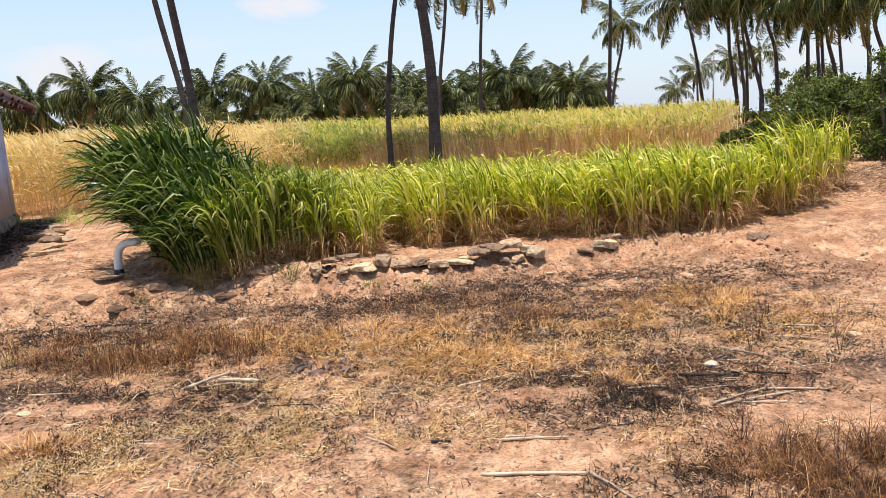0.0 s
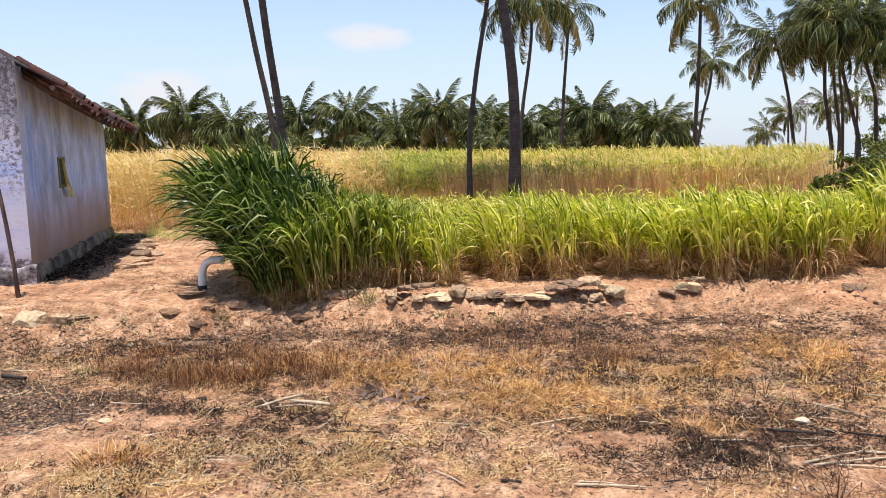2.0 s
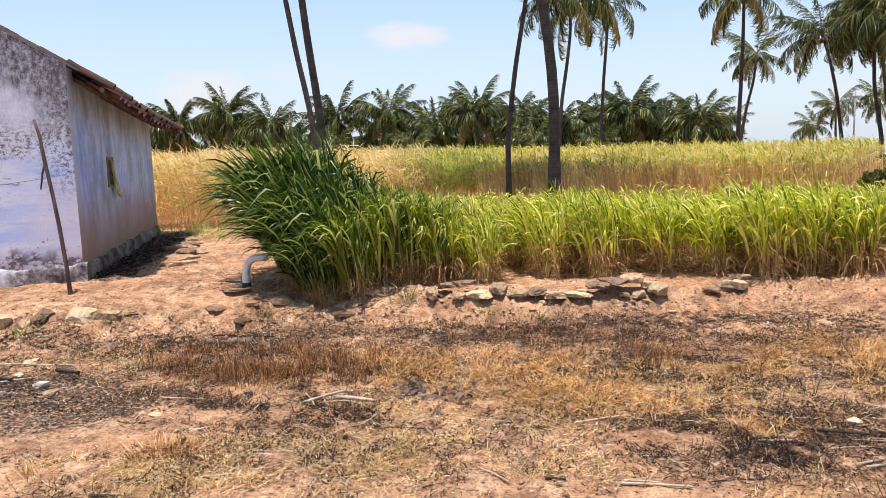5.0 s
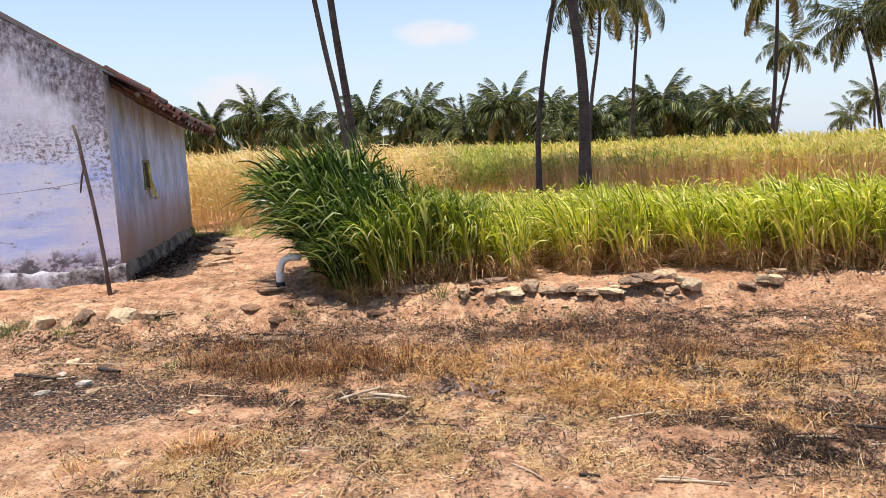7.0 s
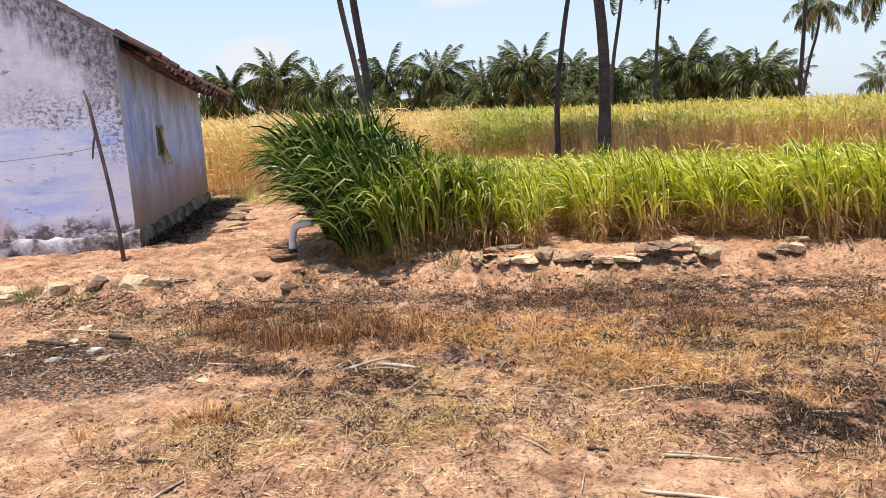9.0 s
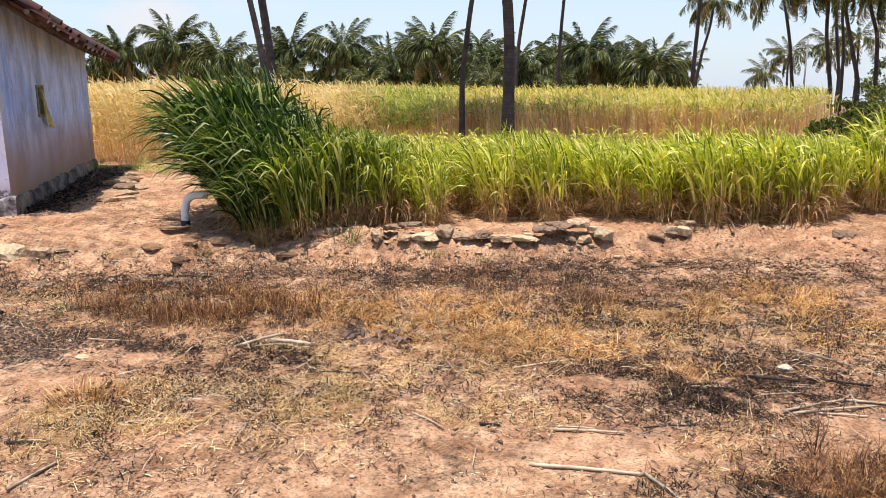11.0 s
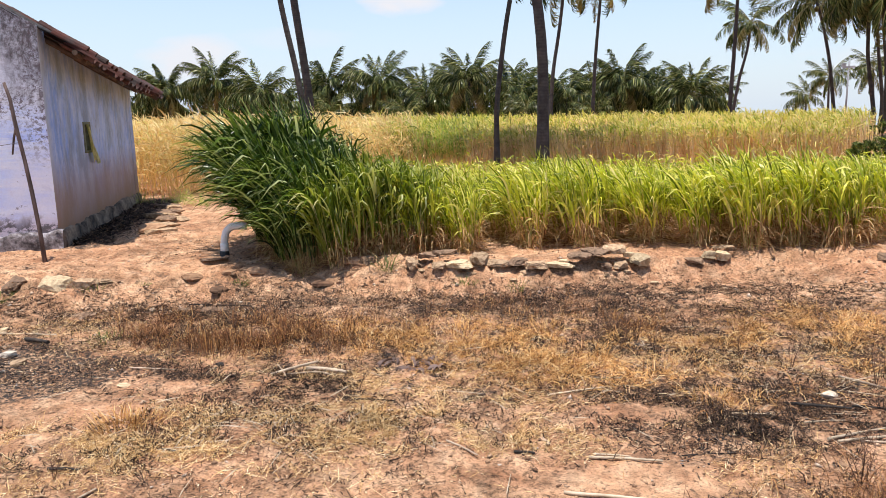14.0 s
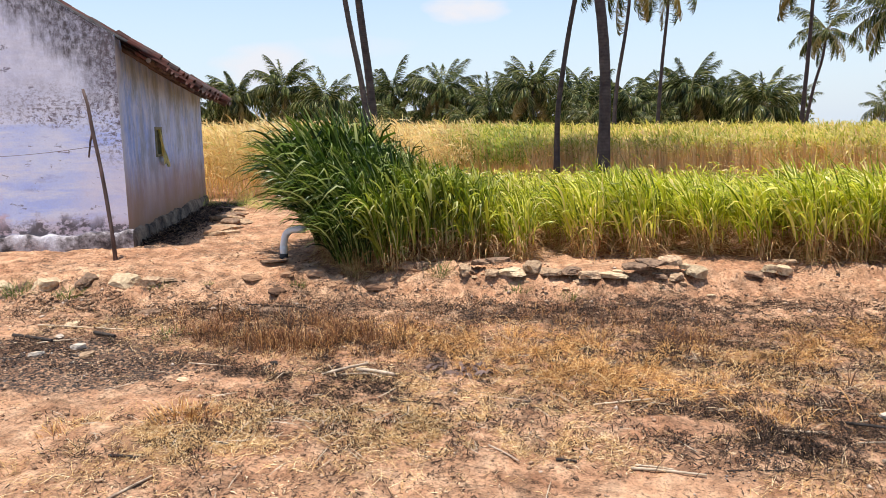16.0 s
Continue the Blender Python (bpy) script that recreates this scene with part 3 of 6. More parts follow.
def rough_up(bm, amount, scale, seed=0):
    for v in bm.verts:
        p = v.co * scale + Vector((seed * 3.1, seed * 1.7, seed * 0.9))
        v.co += noise.noise_vector(p) * amount
    return bm


def stone_mesh(seed, sx, sy, sz):
    """A broken slab: a block split by flat planes, with worn edges and a rough skin."""
    r = random.Random(seed)
    bm = bmesh.new()
    bmesh.ops.create_icosphere(bm, subdivisions=4, radius=1.35)
    planes = [(Vector((0, 0, 1)), 0.62), (Vector((0, 0, -1)), 0.62)]
    for k in range(7):
        a = 2 * math.pi * (k + r.uniform(-0.35, 0.35)) / 7
        planes.append((Vector((math.cos(a), math.sin(a), r.uniform(-0.25, 0.35))).normalized(), r.uniform(0.72, 1.0)))
    for _ in range(3):
        planes.append((Vector((r.uniform(-1, 1), r.uniform(-1, 1), 0.8)).normalized(), r.uniform(0.66, 0.85)))
    off = Vector((seed * 1.7, seed * 0.37, 0))
    for v in bm.verts:
        for nrm, d in planes:
            over = v.co.dot(nrm) - d
            if over > 0:
                v.co -= nrm * over
        p = v.co * 1.5 + off
        v.co *= 1 + 0.14 * noise.noise(p) + 0.07 * noise.noise(p * 3.3) + 0.05 * noise.noise(p * 8) + 0.03 * noise.noise(p * 17)
        v.co = Vector((v.co.x * sx, v.co.y * sy, v.co.z * sz * 1.45))
    return bm


# ---- ground ----
def graded(lo, hi, step, far, grow):
    a = list(np.arange(lo, hi + step, step))
    s, v = step, a[-1]
    while v < far[1]:
        s *= grow
        v += s
        a.append(v)
    s, v = step, a[0]
    while v > far[0]:
        s *= grow
        v -= s
        a.insert(0, v)
    return np.array(a)


gx, gy = graded(-6.2, 4.8, 0.032, (-900, 900), 1.14), graded(2.2, 8.8, 0.032, (-60, 1500), 1.14)
X, Y = np.meshgrid(gx, gy)
Z = height(X, Y)
ny, nx = X.shape
idx = np.arange(ny * nx).reshape(ny, nx)
quads = np.stack([idx[:-1, :-1], idx[:-1, 1:], idx[1:, 1:], idx[1:, :-1]], -1)
ground_me = mesh_np("ground", np.stack([X, Y, Z], -1), quads, smooth_shade=True)
att = ground_me.attributes.new("char_shade", "FLOAT", "POINT")
att.data.foreach_set("value", char_shade_map(X, Y).ravel().astype(np.float32))
ground = tagged(put("ground", ground_me, M_GROUND), "dry reddish sandy yard soil with burnt patches and low bank", "ground", kind="structure")


def z_at(x, y):
    return float(height(np.array([x]), np.array([y]))[0])


# ---- house ----
HOUSE = pose(-5.55, 7.53, 0.15, 0, 0, 23.1)
house = tagged(new("house"), "small old limewashed farm hut with clay tile roof, on bare soil", "house")
house.matrix_world = HOUSE
WIDE, LONG, THICK, PITCH = 5.2, 4.75, 0.24, 0.6
TOP_F, TOP_R = 2.37, 2.08


def side_top(y):
    return TOP_F + (TOP_R - TOP_F) * y / LONG


def gable(y, thick, drop):
    """A gable wall across the house at y, cut by the roof's two slopes."""
    bm = bmesh.new()
    h = side_top(max(y, 0))
    n = 26
    cols = []
    for j, yy in enumerate((y, y + thick)):
        for i in range(n + 1):
            x = -WIDE * i / n
            top = h + PITCH * (WIDE / 2 - abs(x + WIDE / 2)) - drop
            cols.append([bm.verts.new((x, yy, -0.25 + (top + 0.25) * k / 14)) for k in range(15)])
    a, b = cols[:n + 1], cols[n + 1:]
    for i in range(n):
        for k in range(14):
            bm.faces.new((a[i][k], a[i][k + 1], a[i + 1][k + 1], a[i + 1][k]))
            bm.faces.new((b[i][k], b[i + 1][k], b[i + 1][k + 1], b[i][k + 1]))
        bm.faces.new((a[i][14], b[i][14], b[i + 1][14], a[i + 1][14]))
        bm.faces.new((a[i][0], a[i + 1][0], b[i + 1][0], b[i][0]))
    for i in (0, n):
        for k in range(14):
            f = (a[i][k], b[i][k], b[i][k + 1], a[i][k + 1])
            bm.faces.new(f if i == 0 else f[::-1])
    bmesh.ops.recalc_face_normals(bm, faces=bm.faces[:])
    rough_up(bm, 0.004, 1.7, int(y * 3))
    return bm


def side_wall(x0, x1, hole):
    """A side wall with an opening through it."""
    y0, y1, z0, z1 = hole
    out = []
    for a, b, lo, hi in ((THICK - 0.03, y0, None, None), (y1, LONG - THICK + 0.03, None, None), (y0, y1, -0.25, z0), (y0, y1, z1, None)):
        bm = box(x0, x1, a, b, -0.25 if lo is None else lo, 1.0, cuts=7)
        for v in bm.verts:
            base, top = (-0.25 if lo is None else lo), (side_top(v.co.y) if hi is None else hi)
            v.co.z = base + (v.co.z - base) / (1.0 - base) * (top - base)
        out.append(bm)
    bm = merge(*out)
    for v in bm.verts:
        if v.co.x > x0 + 0.1:
            v.co.x += -0.004 + 0.02 * noise.noise(v.co * 1.3) * min(max((v.co.y - 0.25) / 0.5, 0), 1)
    return bm


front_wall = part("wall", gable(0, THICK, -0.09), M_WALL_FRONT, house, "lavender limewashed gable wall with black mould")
front_wall.data.materials.append(M_WALL_SIDE_SHADED)
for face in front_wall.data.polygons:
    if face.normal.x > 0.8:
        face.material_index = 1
part("wall", gable(LONG - THICK, THICK, 0.02), M_WALL_SIDE_SHADED, house)
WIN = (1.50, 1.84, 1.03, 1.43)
part("wall", side_wall(-THICK, 0, WIN), M_WALL_SIDE_SHADED, house, "lavender side wall, colour darkened for shade, with mud-splashed foot")
part("wall", side_wall(-WIDE, -WIDE + THICK, (2.0, 2.3, 1.0, 1.4)), M_WALL_SIDE_SHADED, house)
# crumbling plaster skirt along the feet
def skirt(start, along, out, length, seed):
    """A broken band of thick plaster: irregular top, bulging face."""
    bm = bmesh.new()
    n = int(length / 0.045)
    rings = []
    for i in range(n + 1):
        u = length * i / n
        top = 0.22 + 0.05 * noise.noise(Vector((u * 1.6, seed, 0))) + 0.035 * noise.noise(Vector((u * 7, seed, 3)))
        ring = []
        for k, (f, o) in enumerate(((-1.4, 0.07), (0.0, 0.06), (0.4, 0.055), (0.8, 0.045), (0.97, 0.03), (1.0, -0.02))):
            w = o + (0.022 * noise.noise(Vector((u * 5, f * 3, seed))) + 0.010 * noise.noise(Vector((u * 17, f * 9, seed))) if k < 5 else 0)
            p = Vector(start) + Vector(along) * u + Vector(out) * w
            ring.append(bm.verts.new((p.x, p.y, top * f if f > 0 else 0.18 * f)))
        rings.append(ring)
    for a_, b_ in zip(rings, rings[1:]):
        for k in range(5):
            bm.faces.new((a_[k], b_[k], b_[k + 1], a_[k + 1])).smooth = True
    bmesh.ops.recalc_face_normals(bm, faces=bm.faces[:])
    return bm


part("plinth", skirt((-WIDE, 0, 0), (1, 0, 0), (0, -1, 0), WIDE + 0.05, 1.3), M_PLINTH, house, "crumbling grey plaster plinth")
part("plinth", skirt((0, -0.05, 0), (0, 1, 0), (1, 0, 0), LONG, 4.1), M_PLINTH_SIDE, house, "mud-brown crumbling plinth")
# window
window = part("window", merge(box(-0.16, 0.012, WIN[0], WIN[0] + 0.035, WIN[2], WIN[3]), box(-0.16, 0.012, WIN[1] - 0.035, WIN[1], WIN[2], WIN[3]),
                              box(-0.16, 0.012, WIN[0] + 0.035, WIN[1] - 0.035, WIN[3] - 0.035, WIN[3]),
                              box(-0.16, 0.012, WIN[0] + 0.035, WIN[1] - 0.035, WIN[2], WIN[2] + 0.03)), M_FRAME, house, "small olive-painted window frame")
part("shutter", box(-0.12, -0.10, WIN[0] + 0.03, WIN[1] - 0.03, WIN[2] + 0.02, WIN[3] - 0.03), M_FRAME, window)


def hanging_cloth():
    bm = bmesh.new()
    rows = []
    for k in range(13):
        s = k / 12
        z = 1.40 - 0.50 * s
        y = 1.58 + 0.16 * s + 0.02 * math.sin(7 * s)
        w = 0.06 + 0.20 * s ** 2.2 - 0.05 * math.exp(-((s - 0.55) / 0.12) ** 2)
        rows.append([bm.verts.new((0.03 + 0.035 * s + 0.018 * math.sin(i * 1.9 + 4 * s), y + w * (i / 6 - 0.3), z + 0.03 * math.sin(i * 1.1) * s)) for i in range(7)])
    for a, b in zip(rows, rows[1:]):
        for i in range(6):
            bm.faces.new((a[i], a[i + 1], b[i + 1], b[i])).smooth = True
    bmesh.ops.solidify(bm, geom=bm.faces[:], thickness=0.006)
    return bm


cloth = tagged(put("cloth", bpy.data.meshes.new("cloth"), M_CLOTH), "faded yellow rag hanging from the hut window", "cloth")
bmc = hanging_cloth()
bmc.to_mesh(cloth.data)
bmc.free()
cloth.matrix_world = HOUSE

# roof: two slopes of clay tiles on rafters
OVER_SIDE, OVER_END = 0.46, 0.0
roof = new("roof")
roof.parent = house


def roof_point(s, y, side=1, lift=0.0):
    """s metres down the slope (level measure) from the ridge; side 1 faces the yard."""
    x = -WIDE / 2 + side * s
    z = side_top(min(max(y, -0.3), LONG + 0.4)) + PITCH * (WIDE / 2 - s) + 0.05 + lift
    sag = -0.05 * math.sin(math.pi * min(max(y / LONG, 0), 1)) * s / 2.6
    return Vector((x, y, z + sag + 0.015 * noise.noise(Vector((x * 1.3, y * 1.3, 0)))))


def tile_mesh(flip):
    """One curved country tile, 0.36 long, along -X (uphill) from its lower lip."""
    bm = bmesh.new()
    grid = []
    for i in range(2):
        ring = []
        for k in range(6):
            a = math.pi * k / 5
            r = 0.075 + 0.012 * i
            ring.append((i * 0.38, -math.cos(a) * r, (math.sin(a) * 0.05) * (1 if not flip else -1)))
        grid.append(ring)
    for dz in (0.0, 0.014):
        vs = [[bm.verts.new((x, y, z + dz)) for x, y, z in ring] for ring in grid]
        for k in range(5):
            f = (vs[0][k], vs[0][k + 1], vs[1][k + 1], vs[1][k])
            bm.faces.new(f if dz else f[::-1])
    bm.verts.ensure_lookup_table()
    for i in (0, 6):
        for k in range(5):
            a, b, c, d = (bm.verts[j] for j in (i + k, i + k + 1, i + k + 13, i + k + 12))
            bm.faces.new((a, b, c, d) if i else (d, c, b, a))
    bmesh.ops.recalc_face_normals(bm, faces=bm.faces[:])
    me = bpy.data.meshes.new("tile")
    bm.to_mesh(me)
    bm.free()
    me.materials.append(M_TILE)
    return me


deck = bmesh.new()
for side in (1, -1):
    g = [[deck.verts.new(roof_point(0.05 + (WIDE / 2 + OVER_SIDE - 0.08) * i / 8, 0.27 + (LONG + 0.03) * j / 10, side, -0.012)) for j in range(11)] for i in range(9)]
    for i in range(8):
        for j in range(10):
            deck.faces.new((g[i][j], g[i + 1][j], g[i + 1][j + 1], g[i][j + 1]))
    verge = [[deck.verts.new(roof_point(WIDE / 2 + 0.03 + (OVER_SIDE - 0.06) * i / 3, 0.01 + 0.25 * j / 2, side, -0.012)) for j in range(3)] for i in range(4)]
    for i in range(3):
        for j in range(2):
            deck.faces.new((verge[i][j], verge[i + 1][j], verge[i + 1][j + 1], verge[i][j + 1]))
bmesh.ops.solidify(deck, geom=deck.faces[:], thickness=0.02)
part("batten_deck", deck, M_TIMBER, roof)
r = random.Random(4)
for j in range(9):
    y = 0.32 + j * (LONG + 0.0) / 8.6
    for side in (1, -1):
        pts = [roof_point(s, y, side, -0.065) for s in (0.1, 1.3, WIDE / 2 + OVER_SIDE - 0.05 + r.uniform(-0.03, 0.04))]
        part("rafter", tube(pts, [0.032] * 3, 7), M_TIMBER, roof)
lip = [roof_point(WIDE / 2 + OVER_SIDE - 0.1, -OVER_END + (LONG + 0.3) * k / 12, 1, -0.035) for k in range(13)]
part("eave_pole", tube(lip, [0.03] * 13, 8), M_TIMBER, roof)
# clay tiles, course by course; those by the yard's eave lie loose and crooked
TILES = [tile_mesh(False), tile_mesh(True)]
rest = []
for side in (1, -1):
    down = Vector((side, 0, -PITCH)).normalized()
    for i in range(12):
        s = WIDE / 2 + OVER_SIDE + 0.02 - 0.27 * i
        if s < 0.3:
            break
        for j in range(int((LONG + 0.25) / 0.165)):
            y = 0.09 + j * 0.165
            if y < 0.34 and s - 0.3 < WIDE / 2:
                continue
            p = roof_point(s, y, side, 0.012 + (0.0 if j % 2 else 0.03))
            jit = 1.0 if i < 2 else 0.35
            xa = -down
            ya = Vector((0, 1, 0))
            za = xa.cross(ya)
            if za.z < 0:
                ya, za = -ya, -za
            m = Matrix((xa, ya, za)).transposed().to_4x4()
            m = Matrix.Translation(p + Vector((0, 0, 0.012 * r.random() * jit)) + down * r.uniform(-0.03, 0.05) * jit) @ m @ pose(0, 0, 0, r.uniform(-8, 8) * jit, r.uniform(-4, 3) * jit, r.uniform(-9, 9) * jit)
            if side == 1 and i < 9:
                t_ob = new("tile", TILES[j % 2])
                t_ob.parent = roof
                t_ob.matrix_basis = m
            else:
                rest.append((m, TILES[j % 2]))
bm_rest = bmesh.new()
for m, me in rest:
    nv = len(bm_rest.verts)
    bm_rest.from_mesh(me)
    bm_rest.verts.ensure_lookup_table()
    for v in bm_rest.verts[nv:]:
        v.co = m @ v.co
tagged(part("tile_courses", bm_rest, M_TILE, roof), kind="stuff")
# mortar coping over the gable's edge
cop = []
for side in (1, -1):
    end = WIDE / 2 + 0.26
    pts = [roof_point(s, THICK / 2, side, 0.045) for s in np.linspace(0, end, 14)]
    cop.append(tube(pts, [(0.10 + 0.012 * noise.noise(p * 4)) * min(1.0, 0.45 + (len(pts) - 1 - k) * 0.25) for k, p in enumerate(pts)], 12))
cop_bm = merge(*cop)
for v in cop_bm.verts:
    base_z = roof_point(abs(v.co.x + WIDE / 2), THICK / 2, 1 if v.co.x > -WIDE / 2 else -1, 0.045).z
    v.co.z = base_z + (v.co.z - base_z) * 0.32
    v.co.y = THICK / 2 + (v.co.y - THICK / 2) * 1.25
part("coping", rough_up(cop_bm, 0.012, 6, 2), M_COPING, roof, "black mouldy mortar coping")

# wooden pole that leans in front of the gable, with a wire
pole = tagged(new("wooden_pole"), "crooked bare wooden pole leaning beside the hut wall", "pole")
bx, by = -5.17, 6.82
pole.location = (bx, by, z_at(bx, by))
stem = [(0, 0, -0.12), (-0.035, 0.01, 0.30), (-0.085, 0.03, 0.72), (-0.14, 0.04, 1.05), (-0.20, 0.05, 1.40), (-0.25, 0.07, 1.65), (-0.305, 0.08, 1.82)]
part("shaft", rough_up(tube(stem, [0.025, 0.022, 0.021, 0.019, 0.019, 0.017, 0.015], 10), 0.014, 9, 4), M_POLE, pole)
part("side_branch", tube([(-0.205, 0.05, 1.36), (-0.24, 0.05, 1.27), (-0.275, 0.045, 1.10)], [0.012, 0.011, 0.008], 7), M_POLE, pole)
wire_pts = [(bx - 0.19 - 1.6 * s, by + 0.05 - 0.55 * s, pole.location.z + 1.22 - 0.10 * s - 0.16 * s * (1 - s)) for s in np.linspace(0, 1, 14)]
tagged(part("clothes_wire", tube(wire_pts, [0.0035] * 14, 6), M_WIRE, None), "thin sagging wire tied to the wooden pole", "wire")

# ---- pipe and stones ----
px, py = -3.42, 7.30
pipe = tagged(new("water_pipe"), "white plastic irrigation pipe with downturned elbow, upright in soil", "pipe")
pz = z_at(px, py)
pipe.location = (px, py, pz)
pipe.scale = (0.86, 0.86, 0.86)
curve = [(0, 0, -0.1), (0, 0, 0.08), (0.005, 0, 0.18), (0.02, 0, 0.235)]
arc = [(0.02 + 0.135 * (1 - math.cos(a)), 0.02 * a, 0.235 + 0.12 * math.sin(a)) for a in np.linspace(0.15, math.pi / 2, 9)]
tail = [(0.21, 0.05, 0.357), (0.27, 0.07, 0.352)]
full = curve + arc + tail
part("elbow", tube(full, [0.044] * len(full), 20), M_PVC, pipe, "weathered white plastic pipe bend")
part("collar", tube([(0, 0, 0.055), (0, 0, 0.06), (0.002, 0, 0.15), (0.002, 0, 0.155)], [0.045, 0.049, 0.049, 0.045], 20), M_PVC, pipe)
part("coupling", tube([(0, 0, -0.06), (0, 0, 0.055)], [0.056, 0.054], 20), M_RUBBER, pipe, "black rubber coupling")
# black disc on the capped end paints the dark inside of the pipe
part("mouth_shade", tube([(0.2702, 0.0701, 0.352), (0.272, 0.0708, 0.352)], [0.040, 0.040], 20), M_RUBBER, pipe)


def stone(name, x, y, sx, sy, sz, material, label, rz=0, seed=1, lift=0.35, tilt=0, group=""):
    sz *= 0.52
    bm = stone_mesh(seed, sx * 0.50, sy * 0.46, sz * 0.28)
    ob = tagged(part(name, bm, material, None), label, "stone", group)
    ob.matrix_world = pose(x, y, z_at(x, y) + sz * lift * 0.8, tilt, tilt * 0.5, rz)
    return ob


ROW = "stones of the low edging"
G, PLE, DK = M_STONE, M_STONE_PALE, M_STONE_DARK
for i, (x, y, sx, sy, sz, m, rz, tilt, lift) in enumerate((
        (-1.80, 7.10, 0.15, 0.16, 0.24, DK, 10, 5, 0.45), (-1.34, 6.98, 0.13, 0.18, 0.26, G, 30, 18, 0.5), (-1.23, 7.14, 0.19, 0.22, 0.20, DK, 20, -8, 1.1), (-1.05, 7.16, 0.27, 0.2, 0.16, DK, 5, -5, 1.7),
        (-1.08, 7.00, 0.15, 0.15, 0.20, G, -10, 0, 0.4), (-0.91, 7.06, 0.28, 0.22, 0.21, PLE, 4, 0, 0.55), (-0.71, 7.13, 0.19, 0.2, 0.27, G, -8, 6, 0.6), (-0.54, 7.15, 0.23, 0.2, 0.20, G, 8, 0, 0.6),
        (-0.36, 7.20, 0.21, 0.2, 0.21, DK, -5, 0, 0.7), (-0.19, 7.16, 0.23, 0.2, 0.23, G, 4, 0, 0.5), (0.03, 7.20, 0.27, 0.18, 0.15, PLE, 3, 0, 0.7), (0.23, 7.31, 0.26, 0.2, 0.20, DK, 8, 4, 0.6),
        (0.37, 7.40, 0.34, 0.22, 0.17, DK, 12, 0, 1.5), (0.55, 7.46, 0.27, 0.2, 0.22, G, 25, 8, 1.6), (0.46, 7.34, 0.12, 0.12, 0.16, DK, 0, 0, 0.4), (0.61, 7.40, 0.17, 0.15, 0.22, G, 40, 0, 0.4),
        (0.68, 7.50, 0.12, 0.12, 0.17, PLE, 0, 0, 1.2), (0.79, 7.50, 0.21, 0.2, 0.34, PLE, 60, 15, 0.5), (1.32, 7.72, 0.17, 0.14, 0.13, DK, 0, 5, 0.5), (1.48, 7.84, 0.14, 0.15, 0.24, PLE, 0, 0, 0.5),
        (1.60, 7.86, 0.17, 0.15, 0.28, PLE, 30, 10, 0.5), (1.64, 7.98, 0.22, 0.12, 0.12, G, -20, -6, 2.0), (3.15, 8.0, 0.26, 0.2, 0.17, DK, 20, 8, 0.4))):
    kind_word = {id(G): "rough grey stone slab", id(PLE): "pale yellowish stone", id(DK): "dark slaty stone"}[id(m)]
    stone("stone", x, y, sx, sy, sz, m, kind_word + " in the low edging row on soil", rz, i + 3, lift, tilt, ROW)
fill = random.Random(77)
for i in range(26):
    x = fill.uniform(-1.4, 0.95)
    y = float(np.interp(x, [-1.4, -0.2, 0.2, 0.9], [7.0, 7.06, 7.2, 7.42])) + fill.uniform(-0.10, 0.12)
    s_ = fill.uniform(0.05, 0.11)
    stone("stone_chip", x, y, s_, s_ * 0.8, s_ * 0.7, fill.choice((G, DK, PLE, G)), "small broken stone packed between the edging slabs", fill.uniform(0, 180), 200 + i, 0.45, 6, "stone chips of the edging")
stone("earth_lump", -1.95, 7.16, 0.34, 0.22, 0.14, M_CLOD, "crumbling lump of dry earth beside the edging", 12, 230, 0.45, 4)
# the next two lumps are dark stand-ins for shaded holes in the bank
stone("earth_lump", -2.15, 6.72, 0.20, 0.14, 0.12, M_CLOD_SHADE, "small dark earth lump in place of a shaded hole in the bank", 40, 231, 0.4, 4)
stone("earth_lump", -3.0, 6.35, 0.24, 0.16, 0.12, M_CLOD_SHADE, "small dark earth lump in place of a shaded hole in the bank", 80, 232, 0.4, 4)
for i, (x, y, sx, sz) in enumerate(((-1.84, 7.12, 0.34, 0.3), (-1.95, 6.98, 0.2, 0.22), (-2.08, 6.86, 0.24, 0.2), (-2.28, 6.74, 0.2, 0.16), (-2.6, 6.70, 0.26, 0.2), (-2.82, 6.82, 0.22, 0.2), (-2.95, 6.95, 0.3, 0.26), (-1.62, 6.98, 0.18, 0.16), (-3.05, 6.66, 0.16, 0.14), (-3.35, 6.5, 0.2, 0.16))):
    stone("earth_lump", x, y, sx, sx * 0.75, sz, M_CLOD, "crumbling lump of dry earth on the rim of the hollow", i * 41, 240 + i, -0.15, 0, "earth lumps of the hollow")
stone("flat_stone", -3.40, 7.02, 0.34, 0.24, 0.08, M_STONE_DARK, "flat dark stone slab lying beside the pipe", -8, 41, 0.5, -8)
